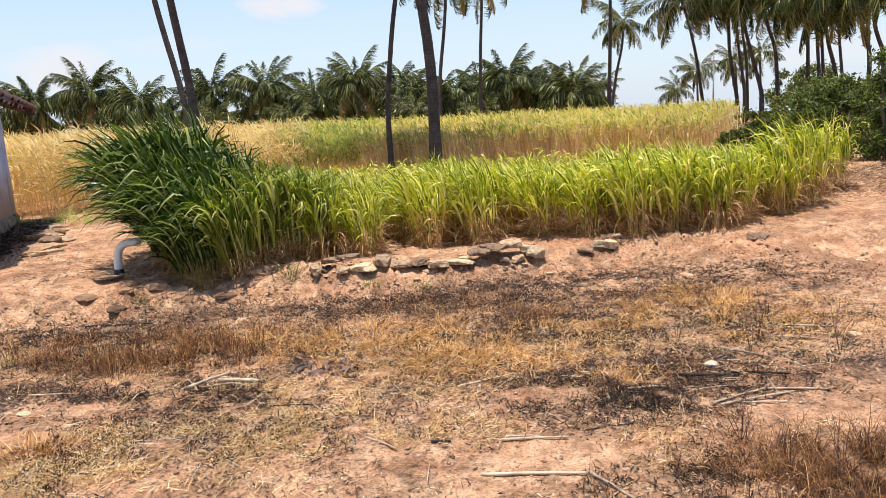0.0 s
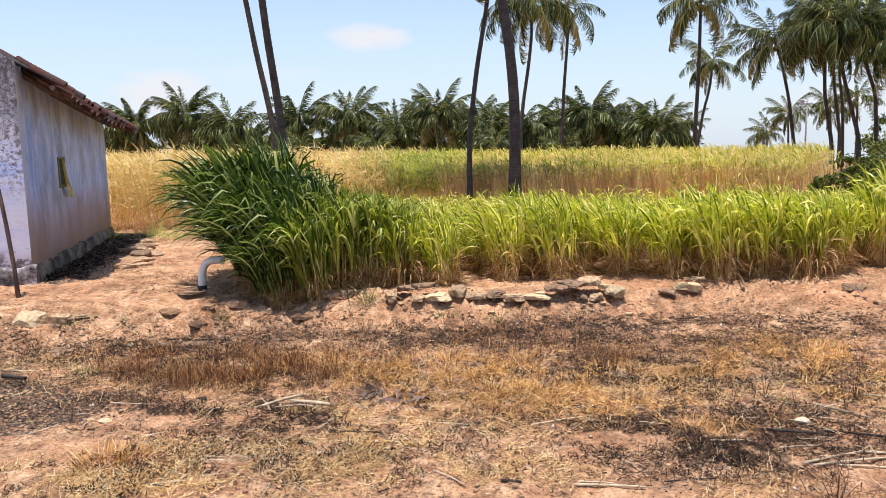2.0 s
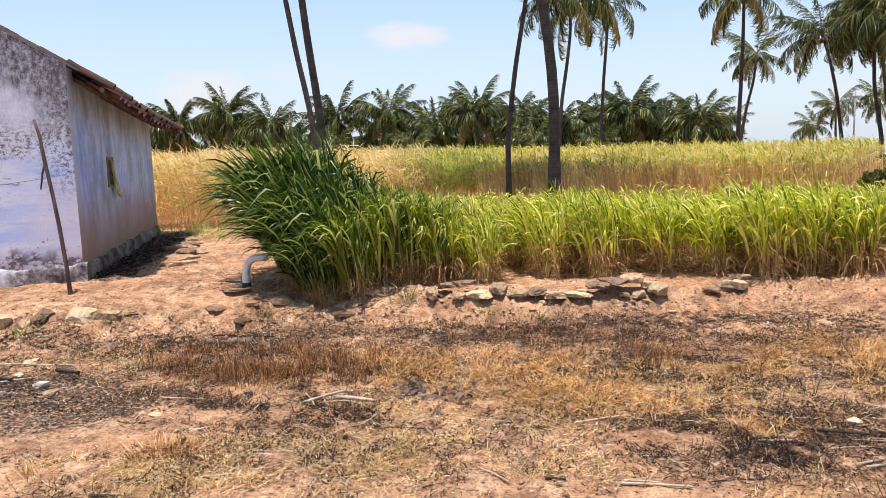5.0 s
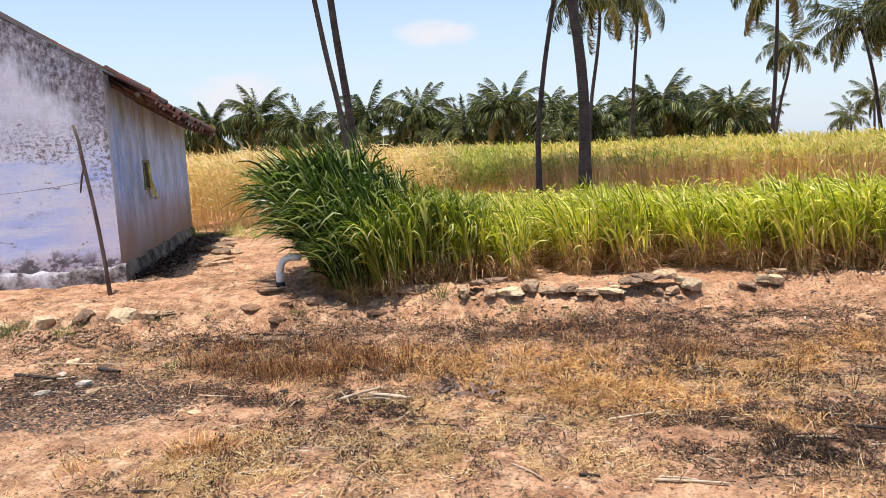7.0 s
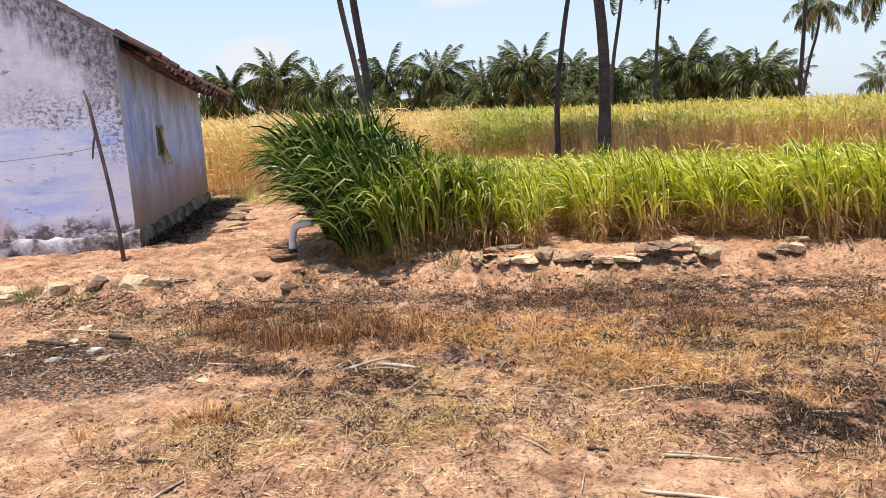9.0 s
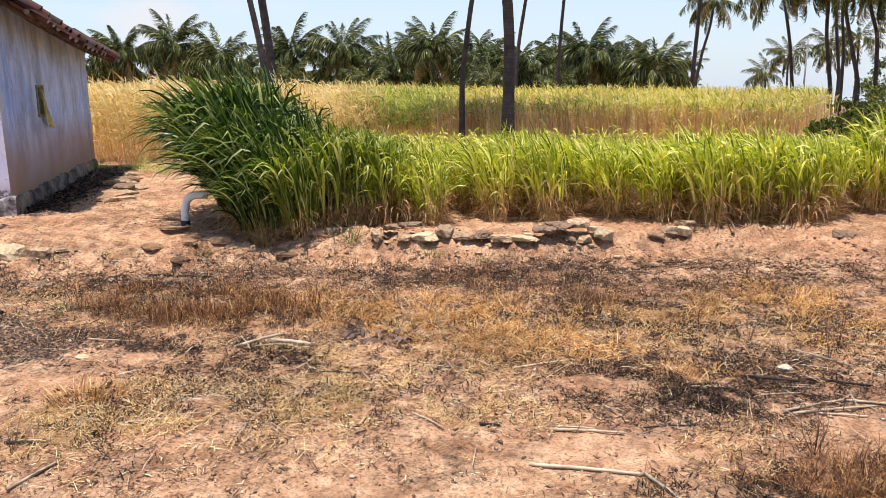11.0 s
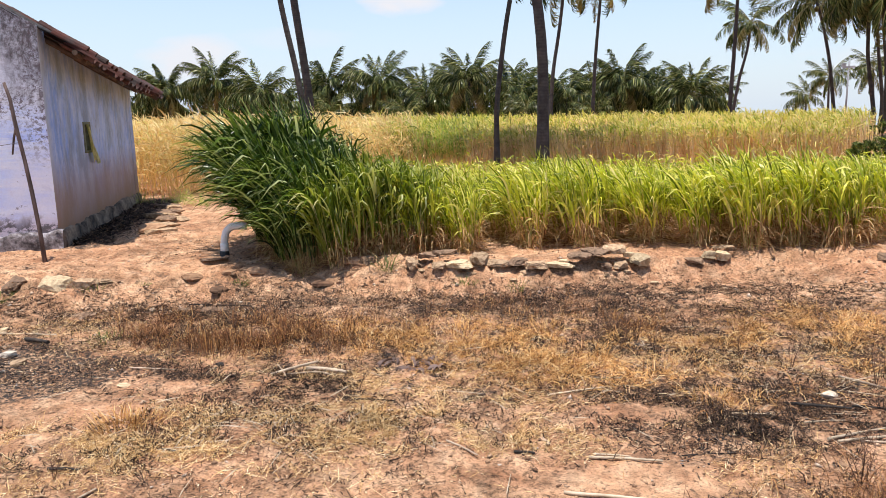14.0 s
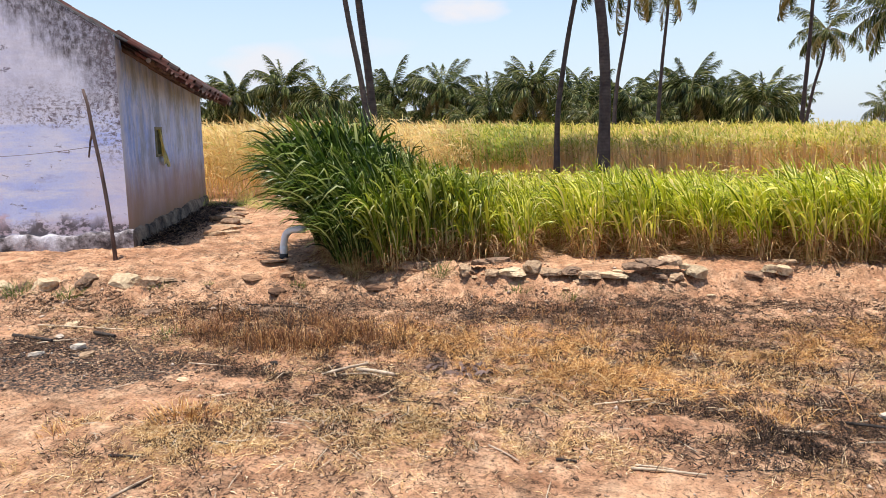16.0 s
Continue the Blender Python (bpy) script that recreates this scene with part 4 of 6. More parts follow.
for i, (x, y, sx, sy, sz, m) in enumerate(((-4.40, 5.98, 0.34, 0.26, 0.46, PLE), (-4.15, 6.05, 0.25, 0.2, 0.46, G), (-5.10, 5.8, 0.26, 0.2, 0.36, PLE), (-4.78, 5.98, 0.42, 0.2, 0.30, DK), (-5.60, 5.70, 0.32, 0.26, 0.34, PLE),
                                            (-4.06, 6.2, 0.18, 0.14, 0.10, G), (-2.02, 7.0, 0.16, 0.14, 0.07, G), (-2.6, 6.35, 0.14, 0.12, 0.08, DK), (-3.3, 5.72, 0.13, 0.1, 0.09, M_STONE_WHITE), (-3.05, 5.85, 0.15, 0.12, 0.09, DK),
                                            (-2.75, 5.85, 0.34, 0.16, 0.08, DK), (-3.75, 5.55, 0.3, 0.14, 0.08, DK))):
    stone("rock", x, y, sx, sy, sz, m, "broken rock half sunk in the earth bank", i * 37, 60 + i, 0.12, 8, "rocks of the earth bank")
for i, (x, y, sx, sy, sz, m, lab) in enumerate(((-3.60, 4.50, 0.12, 0.10, 0.13, M_STONE_WHITE, "white lime lump on the ash"), (-3.75, 4.27, 0.11, 0.05, 0.11, M_STONE_WHITE, "white broken shard on the ash"),
                                                 (-4.15, 5.05, 0.18, 0.12, 0.07, PLE, "pale flat stone on soil"), (-2.50, 4.18, 0.10, 0.08, 0.06, PLE, "pale pebble on soil"), (1.64, 4.55, 0.11, 0.09, 0.09, M_STONE_WHITE, "whitish round stone on burnt soil"),
                                                 (-3.45, 4.42, 0.13, 0.1, 0.07, G, "grey stone on the ash"), (-4.0, 4.75, 0.1, 0.06, 0.04, M_STONE_WHITE, "white plaster chip on soil"), (-4.25, 4.4, 0.16, 0.08, 0.04, PLE, "pale flat stone on the ash"),
                                                 (2.72, 5.0, 0.10, 0.08, 0.05, PLE, "pale pebble on soil"), (2.95, 4.4, 0.06, 0.05, 0.04, DK, "dark pebble on soil"), (-2.06, 4.58, 0.06, 0.05, 0.07, M_CHARRED, "charred lump on straw"))):
    stone("stone", x, y, sx, sy, sz, m, lab, i * 53, 90 + i, 0.35)
# slabs of broken masonry beside the hut
for i in range(14):
    f = i / 13
    x, y = -5.0 - 1.35 * f + r.uniform(-0.14, 0.14), 8.55 + 2.6 * f + r.uniform(-0.1, 0.1)
    stone("rubble_stone", x, y, r.uniform(0.26, 0.5), r.uniform(0.18, 0.34), r.uniform(0.14, 0.30), r.choice((G, DK, M_CLOD)), "flat rubble stone lying by the hut", r.uniform(0, 180), 120 + i, 0.35, 5, "rubble beside the hut")


# ---- sticks ----
def stick(name, a, b, rad, material, label, group="", bow=0.006, nodes=True, lift=0.0):
    r_ = random.Random(hash((round(a[0] * 100), round(b[1] * 100))) % 9999)
    pts, radii = [], []
    n = 15
    rad *= 0.68
    for k in range(n):
        s = k / (n - 1)
        x, y = a[0] + (b[0] - a[0]) * s, a[1] + (b[1] - a[1]) * s
        y += bow * math.sin(math.pi * s) + r_.uniform(-0.002, 0.002)
        pts.append((x, y, z_at(x, y) + rad * 1.2 + lift * s))
        radii.append(rad * (1.0 - 0.25 * s) * (1.1 if nodes and k % 4 == 2 else 1.0))
    z = np.array([p[2] for p in pts])
    fit_line = np.polyval(np.polyfit(np.arange(n), z, 1), np.arange(n))
    rest_on = max(0.0, float(np.max(z - 0.6 * rad - fit_line)) * 0.6)
    pts = [(p[0], p[1], float(fz) + rest_on) for p, fz in zip(pts, fit_line)]
    return tagged(part(name, tube(pts, radii, 8), material, None), label, "stick", group)


CANES = "dry canes on the yard"
for a, b, rad, m, lab in (((0.33, 3.54), (0.66, 3.56), 0.011, M_CANE, "dry pale cane piece on soil"), ((0.35, 3.565), (0.52, 3.575), 0.007, M_CANE, "thin dry cane piece on soil"),
                          ((-0.35, 3.60), (-0.19, 3.55), 0.008, M_CANE_GREY, "short bleached stick on soil"), ((-0.98, 4.09), (-0.74, 4.10), 0.007, M_CHARRED, "thin dark stick on soil"),
                          ((0.23, 3.23), (0.70, 3.18), 0.012, M_CANE, "long dry cane on soil"), ((0.70, 3.19), (0.88, 2.90), 0.010, M_CANE_GREY, "bleached cane piece on soil"),
                          ((1.36, 4.35), (1.72, 4.36), 0.013, M_CHARRED, "charred stick on burnt soil"), ((1.70, 4.36), (2.02, 4.34), 0.011, M_CHARRED, "charred stick on burnt soil"),
                          ((1.77, 4.84), (2.05, 4.64), 0.012, M_CANE_GREY, "bleached stick on burnt soil"), ((1.46, 3.93), (1.82, 4.17), 0.011, M_CANE, "dry cane of a small pile"),
                          ((1.50, 3.92), (1.95, 4.10), 0.011, M_CANE, "dry cane of a small pile"), ((1.62, 3.95), (1.88, 3.99), 0.010, M_CANE_GREY, "short cane of a small pile"), ((1.84, 4.18), (2.14, 4.08), 0.011, M_CANE_GREY, "dry cane beside a small pile"),
                          ((1.05, 4.15), (1.28, 4.20), 0.012, M_CANE_GREY, "bleached cane on burnt soil"), ((1.4, 4.13), (1.62, 4.21), 0.007, M_CANE, "thin straw cane on burnt soil"), ((2.15, 5.05), (2.45, 4.95), 0.012, M_CANE_GREY, "bleached stick on soil"),
                          ((2.3, 5.35), (2.75, 5.2), 0.012, M_CANE, "dry cane on soil"), ((1.30, 2.72), (1.52, 3.02), 0.010, M_CANE, "dry cane on soil"), ((1.42, 2.62), (1.66, 3.0), 0.009, M_CANE_GREY, "bleached cane on soil"), ((1.25, 2.75), (1.45, 2.72), 0.008, M_CANE, "dry cane on soil"),
                          ((-1.85, 2.72), (-1.78, 2.93), 0.010, M_CANE_GREY, "bleached twig on soil"), ((-2.12, 3.05), (-1.98, 3.09), 0.011, M_CHARRED, "charred stub on soil"), ((-1.87, 3.37), (-1.62, 3.38), 0.008, M_CHARRED, "dark stick under straw"),
                          ((-4.35, 4.66), (-3.95, 4.62), 0.022, M_CHARRED, "charred log beside the ash"), ((-3.72, 4.80), (-3.52, 4.79), 0.024, M_CHARRED, "charred log beside the ash"), ((-4.4, 4.95), (-3.6, 4.98), 0.009, M_CANE, "dry cane beside the ash"),
                          ((-4.05, 4.58), (-3.75, 4.72), 0.008, M_CANE, "dry cane beside the ash"), ((-2.62, 4.42), (-2.30, 4.47), 0.006, M_CANE_GREY, "bleached cane on soil"),
                          ((-0.15, 2.72), (0.3, 2.68), 0.012, M_CANE_GREY, "bleached cane on soil"), ((-0.2, 2.8), (0.05, 2.66), 0.010, M_CANE_GREY, "bleached cane on soil"), ((0.1, 4.35), (0.5, 4.55), 0.008, M_CANE, "dry cane on straw"), ((0.3, 4.68), (0.52, 4.62), 0.010, M_CANE, "dry cane on straw"),
                          ((0.75, 3.62), (1.0, 3.7), 0.006, M_CHARRED, "thin dark stick on soil"), ((-0.02, 3.6), (0.08, 3.6), 0.012, M_CHARRED, "charred stub on soil"), ((-3.1, 6.0), (-2.55, 6.05), 0.01, M_CHARRED, "dark root on the bank")):
    stick("dry_stick", a, b, rad, m, lab, CANES)
# bleached palm stalks heap
for a, b, rad, lift in (((-1.62, 4.40), (-1.35, 4.52), 0.014, 0.05), ((-1.42, 4.49), (-1.15, 4.47), 0.022, 0.01), ((-1.36, 4.47), (-1.22, 4.41), 0.012, 0.0), ((-1.55, 4.45), (-1.3, 4.42), 0.008, 0.02), ((-1.5, 4.36), (-1.62, 4.5), 0.007, 0.03)):
    stick("palm_stalk", a, b, rad, M_CANE_GREY, "bleached dry palm stalk on straw", "heap of palm stalks", 0.015, False, lift)


# ---- dried husks ----
M_HUSK = leaf_material("mauve_grey_husk", [(0, (0.06, 0.038, 0.032)), (0.6, (0.21, 0.14, 0.115)), (1, (0.50, 0.38, 0.33))], 0.8, 0.1, 1.5, tint=(1.0, 0.86, 0.66))
for i, (x, y) in enumerate(((-0.78, 4.72), (-0.70, 4.80), (-0.92, 4.78), (-0.64, 4.68))):
    rng = np.random.default_rng(150 + i)
    husk = tagged(new("dried_husk"), "crumpled mauve-grey dried husk on straw", "husk", "dried husks")
    husk.location = (x, y, z_at(x, y))
    for _ in range(12):
        base = np.array([[rng.normal(0, 0.03), rng.normal(0, 0.03), rng.uniform(0.0, 0.03)]])
        arr = blades(base, rng.uniform(0, 6.28), rng.uniform(0.1, 1.0), rng.uniform(0.06, 0.14), rng.uniform(0.014, 0.032), rng.uniform(1.0, 2.8), 5, (0, 0), 1.2, 0.4)
        put("husk_leaf", mesh_np("husk_leaf", *arr), M_HUSK, husk)

# ---- napier grass ----
def tussock_meshes(seed, tall, stems, spread, leaf_len, wide, lean, low, per=6, dry=9, dry_top=0.46, curl=1.7):
    """The three meshes of a tussock: standing stems, green leaves that arch off them, dry leaves round the foot."""
    global rng
    rng = np.random.default_rng(seed)
    az = rng.uniform(0, 2 * math.pi, stems)
    rad = spread * np.sqrt(rng.uniform(0, 1, stems))
    base = np.stack([rad * np.cos(az), rad * np.sin(az), np.full(stems, -0.03)], 1)
    el = math.pi / 2 - 0.06 - 0.30 * rad / spread * rng.uniform(0.3, 1, stems)
    length = tall * rng.uniform(0.50, 0.78, stems)
    sv = blades(base, az, el, length, rng.uniform(0.008, 0.014, stems), 0.12, 4, (lean * 0.3, 0), 1.2, 0.4)
    pts = sv[0].reshape(stems, 5, 2, 3).mean(2)
    k = np.repeat(np.arange(stems), per)
    s = rng.uniform(low, 1.0, stems * per)
    f = s * 4
    i0 = np.clip(f.astype(int), 0, 3)
    b = pts[k, i0] * (1 - (f - i0))[:, None] + pts[k, i0 + 1] * (f - i0)[:, None]
    laz = az[k] + rng.normal(0, 1.0, len(k))
    lel = rng.uniform(1.22, 1.55, len(k))
    ln = leaf_len * rng.uniform(0.6, 1.15, len(k))
    ln = np.minimum(ln, (tall * 1.06 - b[:, 2]).clip(0.18) * 1.12)
    bend = np.where(rng.uniform(0, 1, len(k)) < 0.38, rng.uniform(0.3, 1.3, len(k)), rng.uniform(2.0, 3.7, len(k)))
    lv = blades(b, laz, lel, ln, wide * rng.uniform(0.55, 1.25, len(k)), bend, 7, (lean, 0.05), 0.9, 0.04, 0.3, curl)
    nd = stems * dry
    da, dr = rng.uniform(0, 2 * math.pi, nd), spread * 1.1 * np.sqrt(rng.uniform(0, 1, nd))
    db = np.stack([dr * np.cos(da), dr * np.sin(da), rng.uniform(0, 1, nd) ** 1.2 * dry_top * tall], 1)
    dv = blades(db, da + rng.normal(0, 0.8, nd), rng.uniform(-0.2, 1.35, nd), rng.uniform(0.14, 0.40, nd), rng.uniform(0.005, 0.014, nd), rng.uniform(0.8, 3.0, nd), 4, (0, 0), 1.0)
    dv[0][:, 2] = np.maximum(dv[0][:, 2], 0.002 + 0.02 * rng.uniform(0, 1, len(dv[0])))
    return [mesh_np("stems", *sv), mesh_np("leaves", *lv), mesh_np("dry_leaves", *dv)]


def tussock(meshes, leaf_mat, label, group):
    t = tagged(new("napier_grass"), label, "grass", group)
    for me, nm, m in zip(meshes, ("stem_bundle", "leaf_crown", "dry_skirt"), (M_NAPIER_STEM, leaf_mat, M_DRY_LEAF)):
        put(nm, me, m, t)
    return t


ROW_X = [-3.3, -1.75, -0.6, 0.9, 2.6, 3.2, 4.65, 6.5]
ROW_Y = [7.35, 7.55, 8.12, 8.55, 8.35, 8.75, 10.0, 12.5]
low_kinds = [tussock(tussock_meshes(20 + i, 0.92 + 0.06 * i, 54, 0.17, 0.62, 0.027, -0.70, 0.30, 5, 7, 0.40, 2.1), M_NAPIER, "bright green napier grass tussock with dry brown foot, in the field row", "napier grass rows") for i in range(5)]
tall_kinds = [tussock(tussock_meshes(40 + i, 1.50 + 0.05 * i, 78, 0.23, 1.25, 0.043, -0.92, 0.30, 6, 4, 0.20, 2.4), M_NAPIER_DARK, "tall dark green napier grass tussock blown by wind", "tall napier clump") for i in range(3)]
rr = random.Random(12)
spots = []
for row in range(5):
    x = -1.40 + 0.3 * (row % 2)
    while x < 4.9 + 0.4 * row:
        y = float(np.interp(x, ROW_X, ROW_Y)) + 0.36 * row + rr.uniform(-0.12, 0.10)
        spots.append((x + rr.uniform(-0.06, 0.06), y, (0.94 - 0.05 * row) * rr.uniform(0.84, 1.14) * (1 + 0.09 * math.sin(2.9 * x + 0.6)) * (0.93 + 0.09 * smooth(0.6, 2.4, x) - 0.04 * smooth(3.4, 4.6, x))))
        x += rr.uniform(0.42, 0.66)
used = set()
for i, (x, y, sc) in enumerate(spots):
    k = i % 5 if i >= 5 else i
    m = pose(x, y, z_at(x, y), 0, 0, rr.uniform(-40, 40)) @ Matrix.Scale(sc, 4)
    if k not in used:
        low_kinds[k].matrix_world = m
        used.add(k)
    else:
        src = low_kinds[rr.randrange(5)]
        ob = copy_thing(src, Matrix.Identity(4))
        ob.matrix_world = m
mid_kinds = [tussock(tussock_meshes(60 + i, 1.16 + 0.05 * i, 54, 0.17, 0.86, 0.040, -0.7, 0.24, 6, 4, 0.25, 2.4), M_NAPIER_MID, "arching mid-green napier grass tussock beside the tall clump", "tall napier clump") for i in range(2)]
for i, (x, y, sc) in enumerate(((-1.98, 7.42, 0.88), (-1.76, 7.60, 0.80), (-2.12, 7.72, 0.92), (-1.55, 7.70, 0.78), (-1.86, 7.86, 0.84), (-2.14, 7.14, 0.74), (-1.50, 7.98, 0.78))):
    m = pose(x, y, z_at(x, y), 0, 0, rr.uniform(-30, 30)) @ Matrix.Scale(sc, 4)
    if i < 2:
        mid_kinds[i].matrix_world = m
    else:
        copy_thing(mid_kinds[i % 2], Matrix.Identity(4)).matrix_world = m
tall_spots = [(-2.62, 7.22, 0.74), (-2.86, 7.75, 0.98), (-2.38, 7.22, 0.70), (-2.30, 7.60, 0.76), (-3.0, 8.05, 0.94), (-2.55, 7.92, 0.82), (-2.80, 8.25, 0.88), (-2.60, 7.58, 0.78), (-2.90, 7.50, 0.86), (-2.46, 7.02, 0.54), (-2.78, 7.27, 0.66)]
for i, (x, y, sc) in enumerate(tall_spots):
    m = pose(x, y, z_at(x, y), 0, 0, rr.uniform(-30, 30)) @ Matrix.Scale(sc, 4)
    if i < 3:
        tall_kinds[i].matrix_world = m
    else:
        copy_thing(tall_kinds[i % 3], Matrix.Identity(4)).matrix_world = m


# ---- fields behind ----
def field_points(n, test, x0, x1, y0, y1, seed, power=1.6):
    """Plants thick at the near edge and thinner with distance."""
    g = np.random.default_rng(seed)
    y = y0 + (y1 - y0) * g.uniform(0, 1, n) ** power
    u = g.uniform(x0, x1, n)
    x = u * y
    keep = test(x, y)
    return x[keep], y[keep]


def stuff(name, arrays, material, label, category):
    return tagged(put(name, mesh_np(name, *arrays), material), label, category, kind="stuff")


def crop(name, x, y, tall, spread, leaf_mat, stem_mat, top_mat, seed, words, leaf_count=4, lean=-0.25, stem_w=0.014, tops=True, leaf_low=0.35, front=0.0, dry=0):
    global rng
    rng = np.random.default_rng(seed)
    n = len(x)
    z = height(x, y)
    hh = tall * (1 + spread * rng.normal(0, 1, n)) * (0.86 + 0.28 * fbm(x * 0.35, y * 0.35, 2, seed))
    if front:
        hh = hh * (0.84 + 0.16 * smooth(0.0, 1.6, y - front))
    base = np.stack([x, y, z - 0.02], 1)
    az = rng.uniform(0, 2 * math.pi, n)
    grow = 1 + y / 40
    st = blades(base, az, math.pi / 2 - rng.uniform(0, 0.14, n), hh * 0.9, stem_w * grow, 0.1, 3, (lean * 0.5, 0), 1.2, 0.5)
    stuff(name + "_stems", st, stem_mat, words + " stems standing in the field", "crop")
    pts = st[0].reshape(n, 4, 2, 3).mean(2)
    k = np.repeat(np.arange(n), leaf_count)
    s = rng.uniform(leaf_low, 1.0, len(k))
    f = s * 3
    i0 = np.clip(f.astype(int), 0, 2)
    b = pts[k, i0] * (1 - (f - i0))[:, None] + pts[k, i0 + 1] * (f - i0)[:, None]
    lf = blades(b, rng.uniform(0, 2 * math.pi, len(k)), rng.uniform(0.5, 1.4, len(k)), hh[k] * rng.uniform(0.2, 0.42, len(k)), 0.018 * grow[k] * rng.uniform(0.6, 1.3, len(k)), rng.uniform(0.6, 2.8, len(k)), 3, (lean, 0), 0.9)
    stuff(name + "_leaves", lf, leaf_mat, words + " leaves bending in the wind", "crop")
    if dry:
        k = np.repeat(np.arange(n)[y < y.min() + 9], dry)
        s = rng.uniform(0.05, 0.62, len(k))
        f = s * 3
        i0 = np.clip(f.astype(int), 0, 2)
        b = pts[k, i0] * (1 - (f - i0))[:, None] + pts[k, i0 + 1] * (f - i0)[:, None]
        dl = blades(b, rng.uniform(0, 2 * math.pi, len(k)), rng.uniform(0.1, 1.2, len(k)), hh[k] * rng.uniform(0.08, 0.22, len(k)), 0.012 * grow[k] * rng.uniform(0.6, 1.3, len(k)), rng.uniform(0.6, 2.2, len(k)), 3, (lean, 0), 0.9)
        stuff(name + "_dry_leaves", dl, stem_mat, words + " dried lower leaves", "crop")
    if tops:
        tp = blades(pts[:, 3], rng.uniform(0, 2 * math.pi, n), rng.uniform(1.0, 1.5, n), hh * rng.uniform(0.10, 0.22, n), 0.022 * grow, rng.uniform(0.3, 1.6, n), 3, (lean * 1.4, 0), 1.0, 0.2, 0.5)
        stuff(name + "_heads", tp, top_mat, words + " seed heads above the field", "crop")


x, y = field_points(7500, lambda a, b: (a > -0.14 * b) & (a < 0.335 * b + 0.4 * np.sin(b)), -0.15, 0.36, 17.8, 46, 3, 2.1)
crop("tall_crop", x, y, 1.20, 0.07, M_CROP_LEAF, M_CROP_STEM, M_CROP_TOP, 31, "ripening yellow-brown sorghum", 1, stem_w=0.017, leaf_low=0.62, front=17.8, dry=2)
x, y = field_points(3800, lambda a, b: (a > -0.27 * b + 0.5 * np.sin(b)) & (a < -0.12 * b), -0.31, -0.11, 19.0, 46, 4)
crop("green_crop", x, y, 1.24, 0.07, M_CROP_GREEN, M_CROP_STEM, M_CROP_TOP, 32, "half-green sorghum", 4, leaf_low=0.35, front=19.5, dry=1)
x, y = field_points(14500, lambda a, b: (b > np.interp(a, [-9, -6.5, -4.5, -2.5], [12.6, 12.9, 16.5, 19.0]) + 0.4 * np.sin(a * 2)) & (a < np.where(b < 26, -0.235, -0.19) * b - 0.03 * b * np.sin(b * 0.9)), -0.80, -0.07, 11.6, 48, 5, 1.7)
crop("golden_grass", x, y, 1.30, 0.09, M_GOLD, M_GOLD, M_GOLD, 33, "golden dry field grass", 3, -0.55, 0.009, dry=1)
x, y = field_points(4500, lambda a, b: (a > -0.25 * b) & (a < 0.40 * b), -0.26, 0.42, 9.6, 15.5, 6, 1.0)
crop("low_grass", x, y, 0.42, 0.28, M_NAPIER, M_NAPIER_STEM, M_NAPIER, 34, "low green fodder grass", 4, -0.4, 0.010, False)


# ---- palms ----
def frond_meshes(seed, droop, size, hang, wide):
    """One coconut frond along +X: the rib and its two rows of leaflets."""
    global rng
    rng = np.random.default_rng(seed)
    n = 10
    pts, e, p = [], 0.0, np.zeros(3)
    for k in range(n):
        pts.append(p.copy())
        e = -droop * (k / (n - 1)) ** 1.5
        p = p + np.array([math.cos(e), 0.02 * math.sin(k * 0.7 + seed), math.sin(e)]) * size / (n - 1)
    pts = np.array(pts)
    rib = tube([Vector(q) for q in pts], list(np.linspace(0.035, 0.006, n)), 3)
    m = 56 if size < 3.5 else 64
    s = np.repeat(np.linspace(0.16, 0.99, m), 2)
    sidev = np.tile([1.0, -1.0], m)
    f = s * (n - 1)
    i0 = np.clip(f.astype(int), 0, n - 2)
    b = pts[i0] * (1 - (f - i0))[:, None] + pts[i0 + 1] * (f - i0)[:, None]
    az = sidev * (1.15 - 0.75 * s + rng.normal(0, 0.10, len(s)))
    ln = size * 0.30 * np.sin(math.pi * (0.12 + 0.80 * s)) ** 0.7 * rng.uniform(0.75, 1.15, len(s))
    el = -droop * s ** 1.5 * 0.6 - hang * rng.uniform(0.3, 1.1, len(s)) + 0.12
    lv = blades(b, az, el, ln, wide * rng.uniform(0.7, 1.2, len(s)), rng.uniform(0.5, 1.5, len(s)), 2, (0, 0), 1.1, 0.08, 0.4)
    rme = bpy.data.meshes.new("rib")
    rib.to_mesh(rme)
    rib.free()
    return mesh_np("frond", *lv), rme


FRONDS = {}
for size_key, size in (("big", 4.0), ("small", 2.9)):
    for ki, (droop, hang) in enumerate(((0.85, 0.85), (1.3, 1.15), (1.7, 1.3), (1.2, 1.4))):
        for v in range(2):
            FRONDS[(size_key, ki, v)] = frond_meshes(200 + ki * 7 + v * 3 + len(size_key), droop, size, hang, 0.088 if size_key == "big" else 0.05)


nb = bmesh.new()
bmesh.ops.create_icosphere(nb, subdivisions=2, radius=0.12)
for v in nb.verts:
    v.co.z *= 1.25
NUT = bpy.data.meshes.new("coconut")
nb.to_mesh(NUT)
nb.free()
NUT.materials.append(M_NUT)


